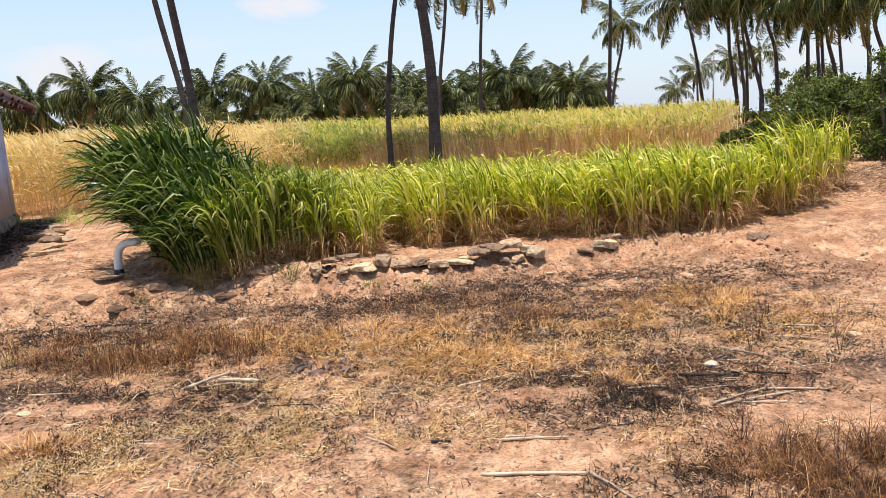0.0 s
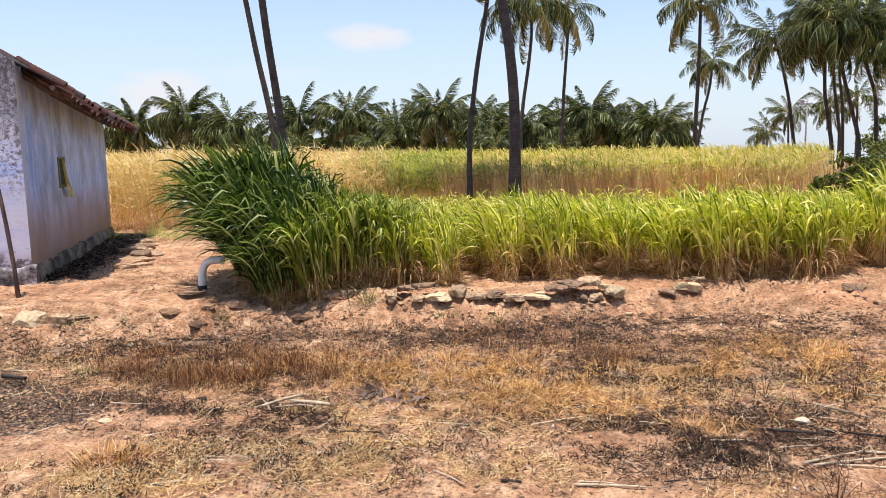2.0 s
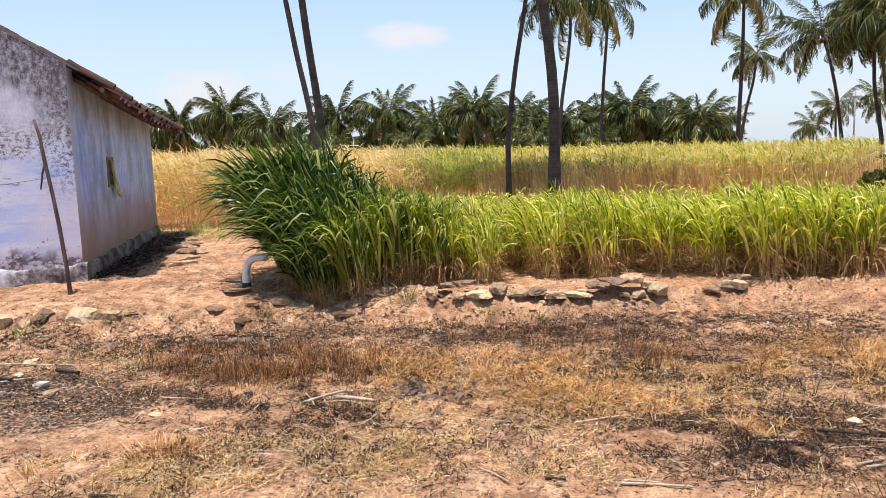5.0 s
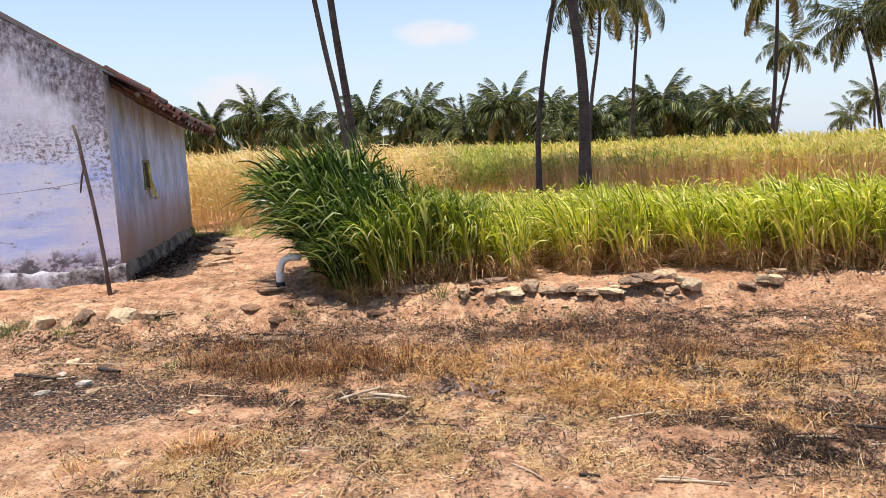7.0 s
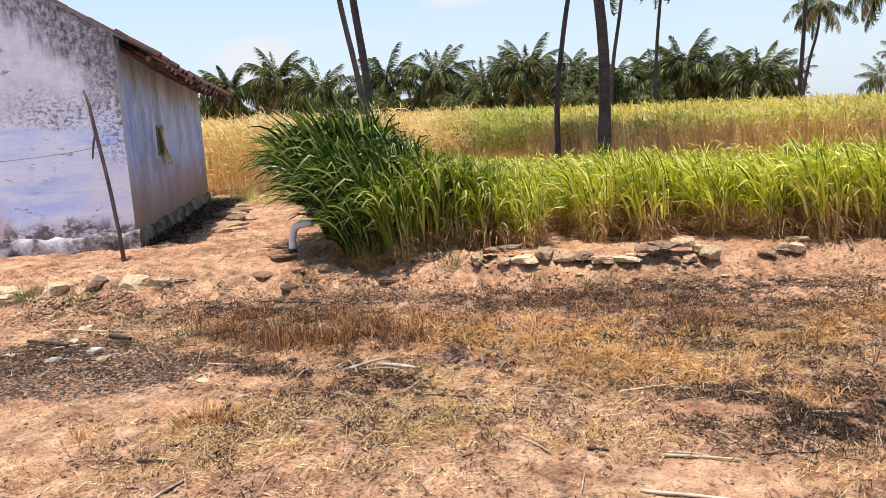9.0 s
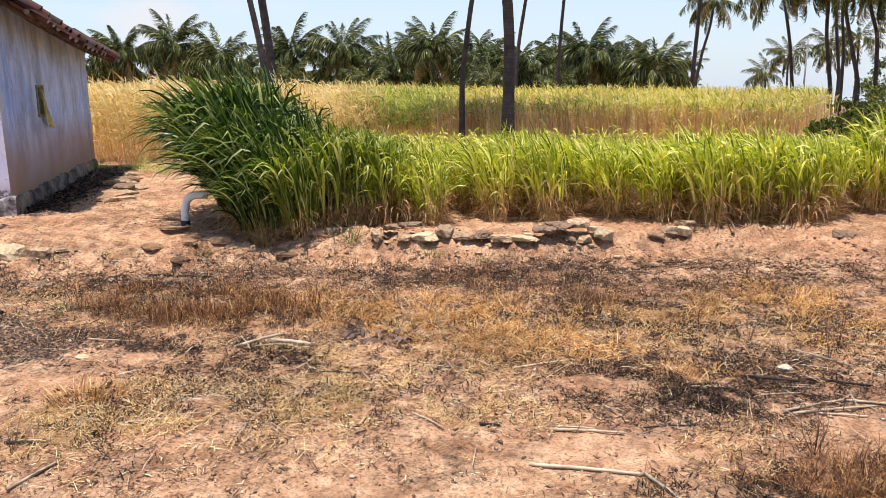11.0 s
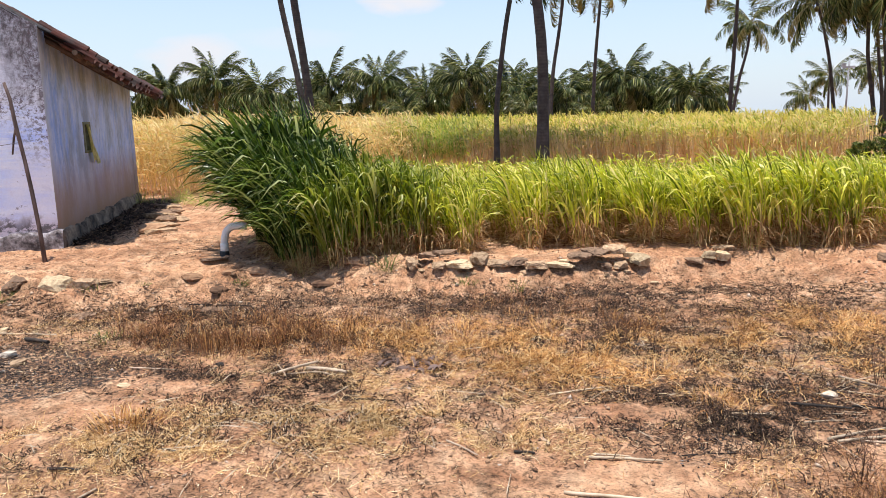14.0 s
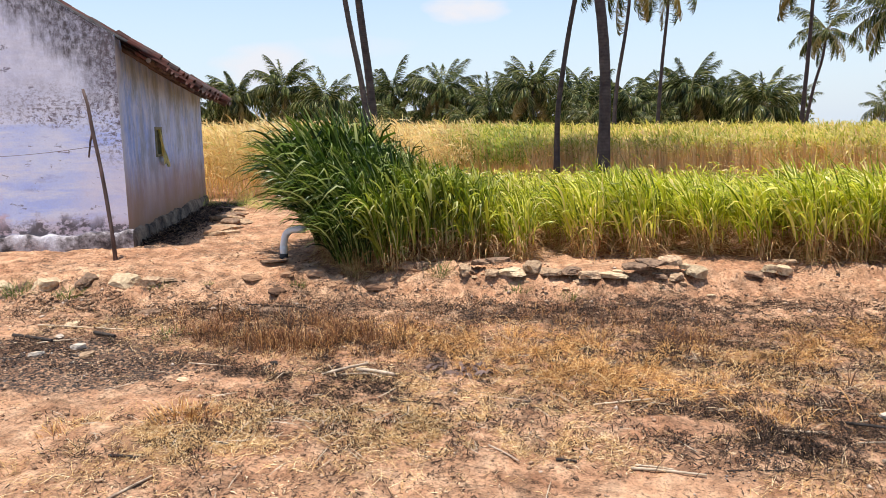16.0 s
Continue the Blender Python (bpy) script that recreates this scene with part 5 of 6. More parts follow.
def palm(base, crown, size_key, fronds, seed, label, group, radius=0.15, bow=0.3, dry=2, spread=1.0, bends=(), high=70):
    """A coconut palm: ringed trunk, fronds one by one, a bunch of nuts."""
    q = random.Random(seed)
    t = tagged(new("coconut_palm"), label, "palm tree", group)
    zb = z_at(*base)
    t.location = (base[0], base[1], zb)
    top = Vector((crown[0] - base[0], crown[1] - base[1], crown[2] - zb))
    n = 18
    pts, radii = [], []
    sway = Vector((q.uniform(-1, 1), q.uniform(-0.5, 0.5), 0)) * (0 if bends else bow)
    knots = [(0.0, 0.0)] + [(z - zb, x - base[0]) for x, z in bends] + [(top.z, top.x)]
    for k in range(n):
        s = k / (n - 1)
        p = top * s + sway * math.sin(math.pi * s) * 0.5
        if bends:
            span = [float(np.interp(top.z * min(max(s + d, 0), 1), [u for u, _ in knots], [w for _, w in knots])) for d in (-0.06, -0.03, 0, 0.03, 0.06)]
            p.x = sum(span) / 5 if 0 < k < n - 1 else p.x
        else:
            p.x -= top.x * (s - s ** 1.6) * 0.5
        pts.append(p)
        radii.append(radius * (1.0 - 0.34 * s + 0.45 * math.exp(-s * 14)) * (1.0 + 0.02 * (k % 2)))
    pts[0].z -= 0.15
    part("trunk", tube(pts, radii, 11), M_TRUNK, t, "slender grey ringed palm trunk")
    for k in range(fronds):
        s = (k + 0.5) / fronds
        az = k * 2.39996 + q.uniform(-0.35, 0.35)
        az += 0.38 * math.sin(az)
        el = high - (high + 38) * s ** 0.85 * spread + q.uniform(-14, 14)
        ki = 0 if s < 0.3 else (1 if s < 0.62 else (2 if s < 0.85 else 3))
        fme, rme = FRONDS[(size_key, ki, q.randrange(2))]
        old = k >= fronds - dry
        holder = new("frond", fme)
        holder.parent = t
        if not fme.materials:
            fme.materials.append(M_FROND)
        holder.matrix_basis = Matrix.Translation(top) @ pose(0, 0, 0, 0, 0, math.degrees(az)) @ pose(0, 0, 0, q.uniform(-20, 20), -el, 0) @ Matrix.Scale(q.uniform(0.85, 1.1), 4)
        if old:
            holder.material_slots[0].link = "OBJECT"
            holder.material_slots[0].material = M_FROND_DRY
            tagged(holder, "yellowing hanging frond")
        rib = new("rib", rme)
        if not rme.materials:
            rme.materials.append(M_RACHIS)
        rib.parent = holder
    for k in range(4):
        a = q.uniform(0, 6.28)
        nut = new("coconut", NUT)
        nut.parent = t
        nut.location = top + Vector((0.2 * math.cos(a), 0.2 * math.sin(a), -0.25 - 0.2 * q.random()))
    return t


ROWLAB = "short bushy coconut palm in the far plantation row"
q = random.Random(5)
for i, (bx_, cx, cz, yy, sk) in enumerate((
        (-42.7, -43.1, 5.9, 72, "big"), (-37.9, -37.6, 6.9, 72, "big"), (-31.9, -31.7, 5.5, 70, "big"), (-26.4, -26.2, 5.9, 74, "big"), (-20.1, -20.2, 6.3, 72, "big"), (-15.5, -15.6, 4.9, 72, "big"),
        (-11.0, -11.0, 5.8, 70, "big"), (-6.6, -6.5, 4.9, 74, "big"), (-2.1, -2.1, 4.8, 75, "big"), (3.0, 3.0, 5.2, 72, "big"), (6.3, 6.2, 4.6, 75, "big"), (9.0, 8.9, 4.5, 70, "big"),
        (-13.5, -13.4, 5.8, 80, "big"), (-9.0, -8.6, 5.9, 82, "big"), (-4.4, -4.2, 4.8, 82, "big"), (0.6, 0.4, 5.0, 82, "big"), (4.9, 5.0, 5.2, 84, "big"), (8.2, 8.4, 4.6, 82, "big"),
        (-18.0, -18.0, 4.2, 82, "big"), (-23.6, -23.4, 3.9, 80, "big"), (-29.0, -29.2, 4.0, 82, "big"), (-34.8, -35.0, 4.2, 82, "big"), (-40.3, -40.0, 4.0, 80, "big"), (-46.5, -46.5, 4.8, 76, "big"), (-51, -51, 5.0, 74, "big"),
        (12.0, 12.2, 2.8, 80, "small"), (-16.5, -16.7, 3.4, 68, "small"), (-24.0, -24.2, 3.2, 69, "small"), (-6.0, -5.6, 3.2, 69, "small"), (0.5, 0.6, 3.1, 69, "small"))):
    palm((bx_, yy), (cx, yy, cz - 1.25 - 0.25 * (i % 3)), sk, 40, 300 + i, ROWLAB, "far palm row", 0.2, 0.25, q.choice((2, 3, 5)), 1.0, (), 72)
TALL = "tall slender coconut palm rising from the field"
for i, (yy, bends, cx, cz, rad, nf, dry) in enumerate((
        (17, ((-0.76, 0.78), (-0.74, 2.26), (-0.80, 3.37), (-0.92, 4.22), (-1.01, 4.7)), -1.9, 10.5, 0.125, 24, 2), (17.5, ((-1.84, 0.62), (-1.85, 1.8), (-1.62, 3.58), (-1.40, 4.7)), -1.10, 7.6, 0.062, 16, 1),
        (23, ((-8.46, 1.63), (-8.60, 3.26), (-8.81, 4.83), (-8.95, 6.21)), -9.4, 11.6, 0.135, 24, 2), (27, ((-10.28, 1.64), (-10.46, 3.15), (-10.86, 5.02), (-11.19, 7.06)), -12.2, 13.0, 0.115, 24, 2),
        (36, ((-1.62, 1.96), (-1.52, 3.54), (-1.24, 5.35), (-1.07, 6.88)), -1.11, 8.4, 0.098, 20, 2), (44, ((0.30, 1.5), (0.43, 4.85), (0.66, 7.97)), 0.60, 9.4, 0.11, 20, 2),
        (40, ((7.00, 1.49), (7.10, 4.31), (7.14, 6.25)), 7.14, 8.7, 0.11, 22, 5), (58, ((10.28, 1.52), (10.62, 3.9), (11.06, 5.71)), 11.21, 7.6, 0.12, 22, 2))):
    palm((bends[0][0], yy), (cx, yy, cz), "small", nf, 400 + i, TALL, "tall palms in the field", rad, 0.0, dry, 1.05, bends)
GROVE = "coconut palm of the grove beyond the bushes"
for i, (yy, bends, cx, cz, nf) in enumerate((
        (44, ((13.04, 0.97), (12.61, 3.95), (12.19, 5.78)), 11.77, 6.85, 26), (40, ((13.61, 1.32), (13.30, 2.99), (13.12, 4.09)), 13.05, 6.8, 30), (50, ((17.55, 1.24), (17.47, 3.66), (17.20, 5.37)), 16.83, 8.4, 28),
        (38, ((14.11, 1.7), (13.61, 3.41), (13.22, 4.84)), 12.78, 7.0, 30), (38, ((14.84, 1.94), (14.69, 3.89), (14.27, 4.92)), 13.83, 6.5, 28), (40, ((17.13, 1.75), (17.04, 4.56)), 16.71, 6.4, 28), (44, ((19.69, 1.87), (19.51, 4.2)), 19.3, 6.6, 28),
        (36, ((16.69, 2.43), (16.26, 3.84)), 15.95, 5.7, 28), (34, ((17.16, 3.25), (16.76, 4.33)), 16.36, 5.9, 28), (34, ((17.75, 3.21), (17.37, 3.94)), 17.01, 6.0, 28), (42, ((18.6, 2.0), (18.4, 4.0)), 18.2, 7.0, 28), (46, ((16.0, 2.0), (15.6, 4.5)), 15.2, 7.9, 28),
        (48, ((22.6, 2.0), (22.3, 4.5)), 22.0, 7.2, 26), (40, ((20.2, 2.0), (20.0, 4.5)), 19.8, 6.8, 26),
        (80, ((22.9, 0.5),), 22.76, 4.3, 22), (80, ((26.89, 1.62),), 26.64, 4.8, 22), (80, ((29.24, 2.6),), 29.09, 5.8, 22), (90, ((23.4, 1.16),), 23.36, 2.7, 22), (95, ((15.56, 1.4),), 15.51, 3.8, 24))):
    palm((bends[0][0], yy), (cx, yy, cz + 0.2), "small", nf - 4, 500 + i, GROVE, "palm grove", 0.105 if yy < 60 else 0.13, 0.0, 2, 0.98, bends)


# ---- bushes ----
def bush(name, x, y, rx, ry, rz, leaves, seed, label, leaf=0.05, lumps=16, base_z=0.1, group="", material=None):
    """A shrub: bent limbs from one foot, and a crown of many small leaves in uneven lumps."""
    g = np.random.default_rng(seed)
    t = tagged(new(name), label, "bush", group)
    t.location = (x, y, z_at(x, y))
    cen = g.normal(0, 0.5, (lumps, 3)) * np.array([rx, ry, rz * 0.55])
    cen[:, 2] = rz * g.uniform(0.05, 0.78, lumps)
    cen[:, :2] *= (1.15 - 0.6 * (cen[:, 2:] / rz) ** 2)
    size = g.uniform(0.09, 0.24, lumps) * min(rx * 1.3, rz) * 1.05
    for c in cen[:9]:
        mid = Vector(c) * 0.5 + Vector((g.normal(0, 0.1), g.normal(0, 0.1), 0.05))
        part("limb", tube([(g.normal(0, 0.06), g.normal(0, 0.06), -0.1), mid, Vector(c)], [0.045, 0.03, 0.008], 6), M_BARK, t)
    k = g.integers(0, lumps, leaves)
    d = g.normal(0, 1, (leaves, 3))
    d /= np.linalg.norm(d, axis=1, keepdims=True)
    p = cen[k] + d * (size[k] * g.uniform(0.25, 1.0, leaves) ** 0.6 * (1 + 0.35 * g.normal(0, 1, leaves)))[:, None] * np.array([1.15, 1.15, 0.8])
    p[:, 2] = np.maximum(p[:, 2], base_z * g.uniform(0.3, 2, leaves))
    a = g.normal(0, 1, (leaves, 3))
    a /= np.linalg.norm(a, axis=1, keepdims=True)
    b = np.cross(a, g.normal(0, 1, (leaves, 3)))
    b /= np.linalg.norm(b, axis=1, keepdims=True)
    sz = leaf * g.uniform(0.6, 1.4, leaves)[:, None]
    verts = np.stack([p - a * sz, p + b * sz * 0.42, p + a * sz, p - b * sz * 0.42], 1).reshape(-1, 3)
    put("crown", mesh_np("crown", verts, np.arange(leaves * 4).reshape(-1, 4)), material or M_BUSH, t)
    return t


BL = "dense dark green thorny bush at the field edge"
for i, (x, y, rx, rz, nl, lf) in enumerate(((6.15, 16.3, 0.42, 1.25, 6000, 0.036), (6.95, 16.2, 0.5, 1.6, 7000, 0.036), (7.7, 16.6, 0.6, 1.9, 8000, 0.038), (5.75, 17.0, 0.3, 0.85, 3000, 0.034), (8.0, 24, 0.35, 1.0, 3000, 0.035), (7.9, 21.3, 0.5, 1.3, 6000, 0.032), (8.35, 19.6, 0.55, 1.5, 8000, 0.032), (8.75, 18.0, 0.6, 1.5, 8000, 0.032), (9.4, 21, 0.9, 1.8, 9000, 0.036), (10.4, 19, 1.0, 2.2, 9000, 0.036),
                                             (11.0, 24, 1.3, 2.1, 8000, 0.045), (12.8, 28, 1.6, 2.0, 7000, 0.055), (7.15, 13.0, 0.62, 2.65, 12000, 0.034), (7.9, 13.6, 0.8, 2.9, 11000, 0.036), (8.1, 15.4, 0.6, 1.9, 9000, 0.03), (9.2, 15.2, 0.9, 2.6, 9000, 0.033), (14.5, 33, 2.0, 2.4, 7000, 0.07))):
    bush("thorn_bush", x, y, rx, rx, rz, nl, 600 + i, BL, lf, 34, 0.1, "bushes at the field edge")
bush("green_shrub", -26, 62, 2.2, 1.5, 2.6, 6000, 640, "bright green leafy shrub before the palm row", 0.12, 18, 0.2, "", M_SHRUB)
for i, (x, y) in enumerate(((-47, 78), (-42, 79), (-37, 78), (-32, 79), (-27, 78), (-22, 79), (-17, 78), (-12, 79), (-7, 78), (-2, 79), (3, 78), (8, 79), (11, 77))):
    bush("undergrowth_shrub", x, y, 3.6, 1.5, 3.6, 4500, 660 + i, "dark low undergrowth under the palm row", 0.16, 16, 0.2, "undergrowth under palms")
bush("grey_green_shrub", 5.0, 8.15, 0.5, 0.4, 0.55, 2500, 655, "thin grey-green shrub on the bank", 0.04, 14)
for i, (x, y) in enumerate(((21.5, 52), (24, 55))):
    bush("feathery_tree", x, y, 2.2, 2.0, 4.2, 5000, 670 + i, "feathery green tree beyond the bushes", 0.10, 22)

# slim pole mast far behind the field
mast = tagged(new("field_mast"), "slim pale metal mast with small crossarm beyond the field", "mast")
mast.location = (18.4, 60, 0.2)
part("post", tube([(0, 0, -0.3), (0, 0, 4.6)], [0.075, 0.055], 10), M_MAST, mast)
part("crossarm", box(-0.42, 0.42, -0.06, 0.06, 4.15, 4.3, 0.01), M_MAST, mast)
part("lamp_head", box(-0.5, -0.2, -0.12, 0.12, 4.3, 4.5, 0.03), M_MAST, mast)


# ---- litter and weeds on the yard ----
BARE = ((0.45, 3.33, 0.55, 0.2), (1.92, 3.88, 0.32, 0.16), (-2.8, 3.75, 0.65, 0.22), (-3.0, 3.2, 0.5, 0.22), (0.0, 2.75, 0.8, 0.3), (-0.1, 3.45, 0.3, 0.1), (0.55, 4.15, 0.3, 0.1), (2.7, 4.2, 0.5, 0.25), (-2.3, 4.15, 0.5, 0.1))


def scatter(n, regions, seed):
    """Points from soft ellipses (x, y, rx, ry, weight) over the yard."""
    g = np.random.default_rng(seed)
    w = np.array([v[4] for v in regions], float)
    k = g.choice(len(regions), n, p=w / w.sum())
    reg = np.array([v[:4] for v in regions])[k]
    p = reg[:, :2] + g.normal(0, 0.6, (n, 2)) * reg[:, 2:]
    lim = np.interp(p[:, 0], EDGE_X, EDGE_Y) - 0.05
    keep = (p[:, 1] < lim) & (p[:, 1] > 1.9)
    clump = 0.6 * fbm(p[:, 0] * 4.2, p[:, 1] * 4.2, 4, seed) + 0.4 * fbm(p[:, 0] * 12, p[:, 1] * 12, 2, seed + 7)
    keep &= clump > g.uniform(0.46, 0.555, n)
    for bx0, by0, brx, bry in BARE:
        keep &= ((p[:, 0] - bx0) / brx) ** 2 + ((p[:, 1] - by0) / bry) ** 2 > g.uniform(0.5, 1.5, n)
    return p[keep]


def litter(name, p, seed, material, el, length, width, bend, label, category, seg=2, lift=0.004):
    global rng
    rng = np.random.default_rng(seed)
    n = len(p)
    base = np.stack([p[:, 0], p[:, 1], height(p[:, 0], p[:, 1]) + lift * rng.uniform(0.2, 3, n)], 1)
    arr = blades(base, rng.uniform(0, 2 * math.pi, n), rng.uniform(*el, n), rng.uniform(*length, n) * rng.uniform(0.5, 1, n), rng.uniform(*width, n), rng.uniform(*bend, n), seg, (0, 0), 0.8, 0.3)
    return stuff(name, arr, material, label, category)


p = scatter(105000, ((-1.5, 3.6, 1.1, 0.42, 4), (-0.7, 3.75, 0.6, 0.25, 3), (-2.1, 3.3, 0.7, 0.2, 2), (-0.1, 3.95, 0.75, 0.38, 3), (-0.3, 5.0, 1.5, 0.5, 3), (1.2, 5.2, 1.1, 0.6, 2), (-2.4, 5.0, 1.2, 0.5, 2), (1.6, 3.4, 0.9, 0.5, 1.2), (2.4, 5.2, 0.8, 0.7, 1.2), (-1.3, 4.4, 0.6, 0.2, 1.2),
                     (-3.8, 5.2, 0.8, 0.4, 0.8), (-2.2, 2.9, 0.9, 0.4, 1), (0.9, 3.3, 0.6, 0.4, 0.7)), 71)
litter("straw_litter", p, 71, M_STRAW, (-0.05, 0.6), (0.02, 0.12), (0.0014, 0.0032), (-0.6, 2.4), "scattered yellow straw lying on the soil", "straw", 3)
p = scatter(44000, ((-0.35, 5.2, 0.75, 0.5, 4), (0.2, 4.85, 0.6, 0.3, 2), (2.0, 6.0, 0.6, 0.4, 2.2), (-1.2, 5.3, 0.7, 0.4, 1.5), (1.1, 5.6, 0.6, 0.4, 1.3), (2.6, 5.4, 0.6, 0.5, 1), (0.95, 4.6, 0.5, 0.35, 1.0)), 72)
litter("dry_grass", p, 72, M_DRYGRASS, (0.1, 1.3), (0.05, 0.17), (0.002, 0.005), (0.6, 2.8), "dry yellow grass tufts on the yard", "grass", 3)
p = scatter(13000, ((-2.2, 5.0, 0.75, 0.22, 6), (-1.55, 5.25, 0.6, 0.3, 3), (-2.2, 5.45, 1.0, 0.3, 3), (0.7, 5.75, 0.45, 0.3, 2), (-0.4, 6.1, 1.2, 0.35, 2), (-3.0, 5.3, 0.5, 0.3, 1)), 73)
litter("rusty_stubble", p, 73, M_STUBBLE, (0.7, 1.57), (0.06, 0.20), (0.0025, 0.005), (0.0, 1.2), "rusty brown grass stubble standing on the yard", "grass", 2)
p = scatter(16000, ((0.55, 5.6, 0.55, 0.4, 4), (-0.6, 5.1, 1.0, 0.35, 2), (-2.1, 5.0, 0.8, 0.3, 2), (1.9, 5.4, 0.7, 0.5, 2), (-0.2, 6.5, 0.8, 0.25, 2), (1.2, 4.6, 0.8, 0.4, 2), (2.3, 4.7, 0.7, 0.5, 2), (1.0, 3.9, 0.5, 0.3, 2), (0.7, 6.7, 0.6, 0.3, 1), (-2.6, 6.0, 0.9, 0.25, 1)), 74)
litter("scorched_weeds", p, 74, M_BURNT, (0.0, 1.4), (0.02, 0.10), (0.002, 0.006), (0.0, 1.6), "scorched dark weed stalks on burnt soil", "weed", 2)
p = scatter(62000, ((-1.5, 4.3, 1.6, 0.35, 3), (0.9, 4.4, 1.0, 0.45, 3), (0.0, 6.0, 2.2, 0.6, 6), (-2.8, 5.6, 1.2, 0.5, 4.5), (1.2, 2.9, 1.0, 0.5, 0.7), (-1.5, 3.0, 1.0, 0.5, 0.7), (2.5, 6.8, 1.2, 0.6, 2), (1.0, 7.0, 1.0, 0.4, 2), (-3.9, 4.5, 0.9, 0.5, 2)), 75)
litter("dark_litter", p, 75, M_BURNT, (-0.05, 0.6), (0.015, 0.08), (0.002, 0.008), (-0.2, 0.7), "small dark twig and leaf litter on soil", "litter")
p = scatter(1300, ((-0.2, 5.2, 2.5, 1.0, 2), (1.6, 4.6, 1.2, 0.7, 2), (-1.4, 3.7, 1.2, 0.5, 2)), 76)
litter("long_straw", p, 76, M_CANE, (0.0, 0.15), (0.10, 0.30), (0.003, 0.007), (-0.1, 0.3), "longer dry straws lying across the yard", "straw", 3, 0.008)


p = scatter(60000, ((-1.5, 4.2, 2.0, 0.8, 3), (0.8, 4.2, 1.4, 0.8, 4), (0.0, 5.8, 2.4, 0.8, 7), (-2.8, 5.6, 1.4, 0.6, 4), (1.2, 2.9, 1.3, 0.6, 3), (-1.5, 3.0, 1.4, 0.6, 2), (2.6, 5.8, 1.4, 1.2, 3), (1.0, 7.0, 1.2, 0.4, 2), (-3.9, 4.7, 1.0, 0.7, 2)), 78)
litter("leaf_chips", p, 78, M_CHIP, (-0.1, 0.5), (0.010, 0.042), (0.002, 0.008), (-0.4, 1.0), "brittle dry leaf chips strewn on the soil", "litter")


p = scatter(9000, ((1.3, 4.1, 0.8, 0.25, 4), (0.75, 3.85, 0.5, 0.2, 2), (1.2, 3.2, 0.7, 0.3, 2), (2.2, 5.4, 0.9, 0.5, 3), (0.7, 5.9, 0.5, 0.25, 2), (-2.6, 5.95, 1.0, 0.25, 3), (-0.2, 6.5, 1.4, 0.3, 3), (-1.6, 4.3, 1.2, 0.25, 3),
                     (-3.4, 4.9, 0.9, 0.3, 2), (0.1, 4.9, 1.4, 0.3, 2), (2.6, 4.6, 0.8, 0.5, 2), (1.5, 7.2, 1.2, 0.35, 2), (3.2, 7.0, 0.9, 0.5, 2), (-4.6, 5.5, 0.8, 0.3, 2)), 90)
litter("charred_flakes", p, 90, M_CHARFLAKE, (-0.1, 0.8), (0.02, 0.09), (0.002, 0.007), (-0.2, 0.8), "charred curled leaf flakes and twigs on burnt soil", "litter", 3, 0.006)
# black bits strewn as the small shadows between straw and stalks
p = scatter(150000, ((-1.2, 3.75, 1.3, 0.45, 4), (-0.3, 5.1, 1.6, 0.55, 5), (1.2, 5.3, 1.2, 0.6, 4), (-2.3, 5.1, 1.2, 0.45, 4), (1.3, 4.2, 0.9, 0.4, 4), (-0.2, 6.4, 1.8, 0.35, 4), (-1.5, 4.4, 1.3, 0.25, 3), (2.4, 5.6, 1.0, 0.7, 3),
                      (-3.2, 5.7, 1.2, 0.4, 4), (1.1, 3.2, 0.6, 0.3, 2), (-2.1, 3.3, 0.7, 0.25, 2), (2.6, 7.0, 1.3, 0.5, 3), (-4.4, 5.3, 0.8, 0.4, 2), (0.7, 6.9, 1.0, 0.3, 2), (1.0, 4.0, 0.5, 0.2, 2)), 91)
litter("humus_crumbs", p, 91, M_SHADE_CRUMB, (-0.1, 1.0), (0.008, 0.045), (0.004, 0.012), (-0.2, 0.6), "black litter crumbs standing in for small shadows between the straw", "litter", 1, 0.005)
gm = np.random.default_rng(79)
p = np.stack([gm.normal(6.5, 0.8, 5000), gm.normal(11.5, 0.9, 5000)], 1)
litter("mound_straw", p, 79, M_CHIP, (-0.1, 0.5), (0.08, 0.34), (0.004, 0.010), (-0.3, 0.9), "brown straw strewn over the mound by the bushes", "straw", 3)
p = np.stack([gm.uniform(-3.0, 2.4, 9000), gm.normal(6.35, 0.28, 9000)], 1)
p = p[(p[:, 1] < np.interp(p[:, 0], EDGE_X, EDGE_Y) - 0.12) & (fbm(p[:, 0] * 3, p[:, 1] * 3, 3, 17) > 0.42)]
litter("brown_weed_mat", p, 80, M_BURNT, (0.0, 1.3), (0.03, 0.12), (0.002, 0.006), (0.2, 2.2), "matted dead brown weeds below the bank", "weed", 3)


def tuft(x, y, n, tall, spread, material, label, category, seed, name="grass_tuft", bend=(0.2, 1.4)):
    global rng
    rng = np.random.default_rng(seed)
    a, rad = rng.uniform(0, 2 * math.pi, n), spread * np.sqrt(rng.uniform(0, 1, n))
    base = np.stack([rad * np.cos(a), rad * np.sin(a), np.full(n, -0.01)], 1)
    arr = blades(base, a + rng.normal(0, 0.6, n), rng.uniform(0.7, 1.5, n), tall * rng.uniform(0.5, 1, n), rng.uniform(0.003, 0.006, n), rng.uniform(*bend, n), 4)
    ob = tagged(put(name, mesh_np(name, *arr), material), label, category, "loose tufts")
    ob.location = (x, y, z_at(x, y))
    return ob


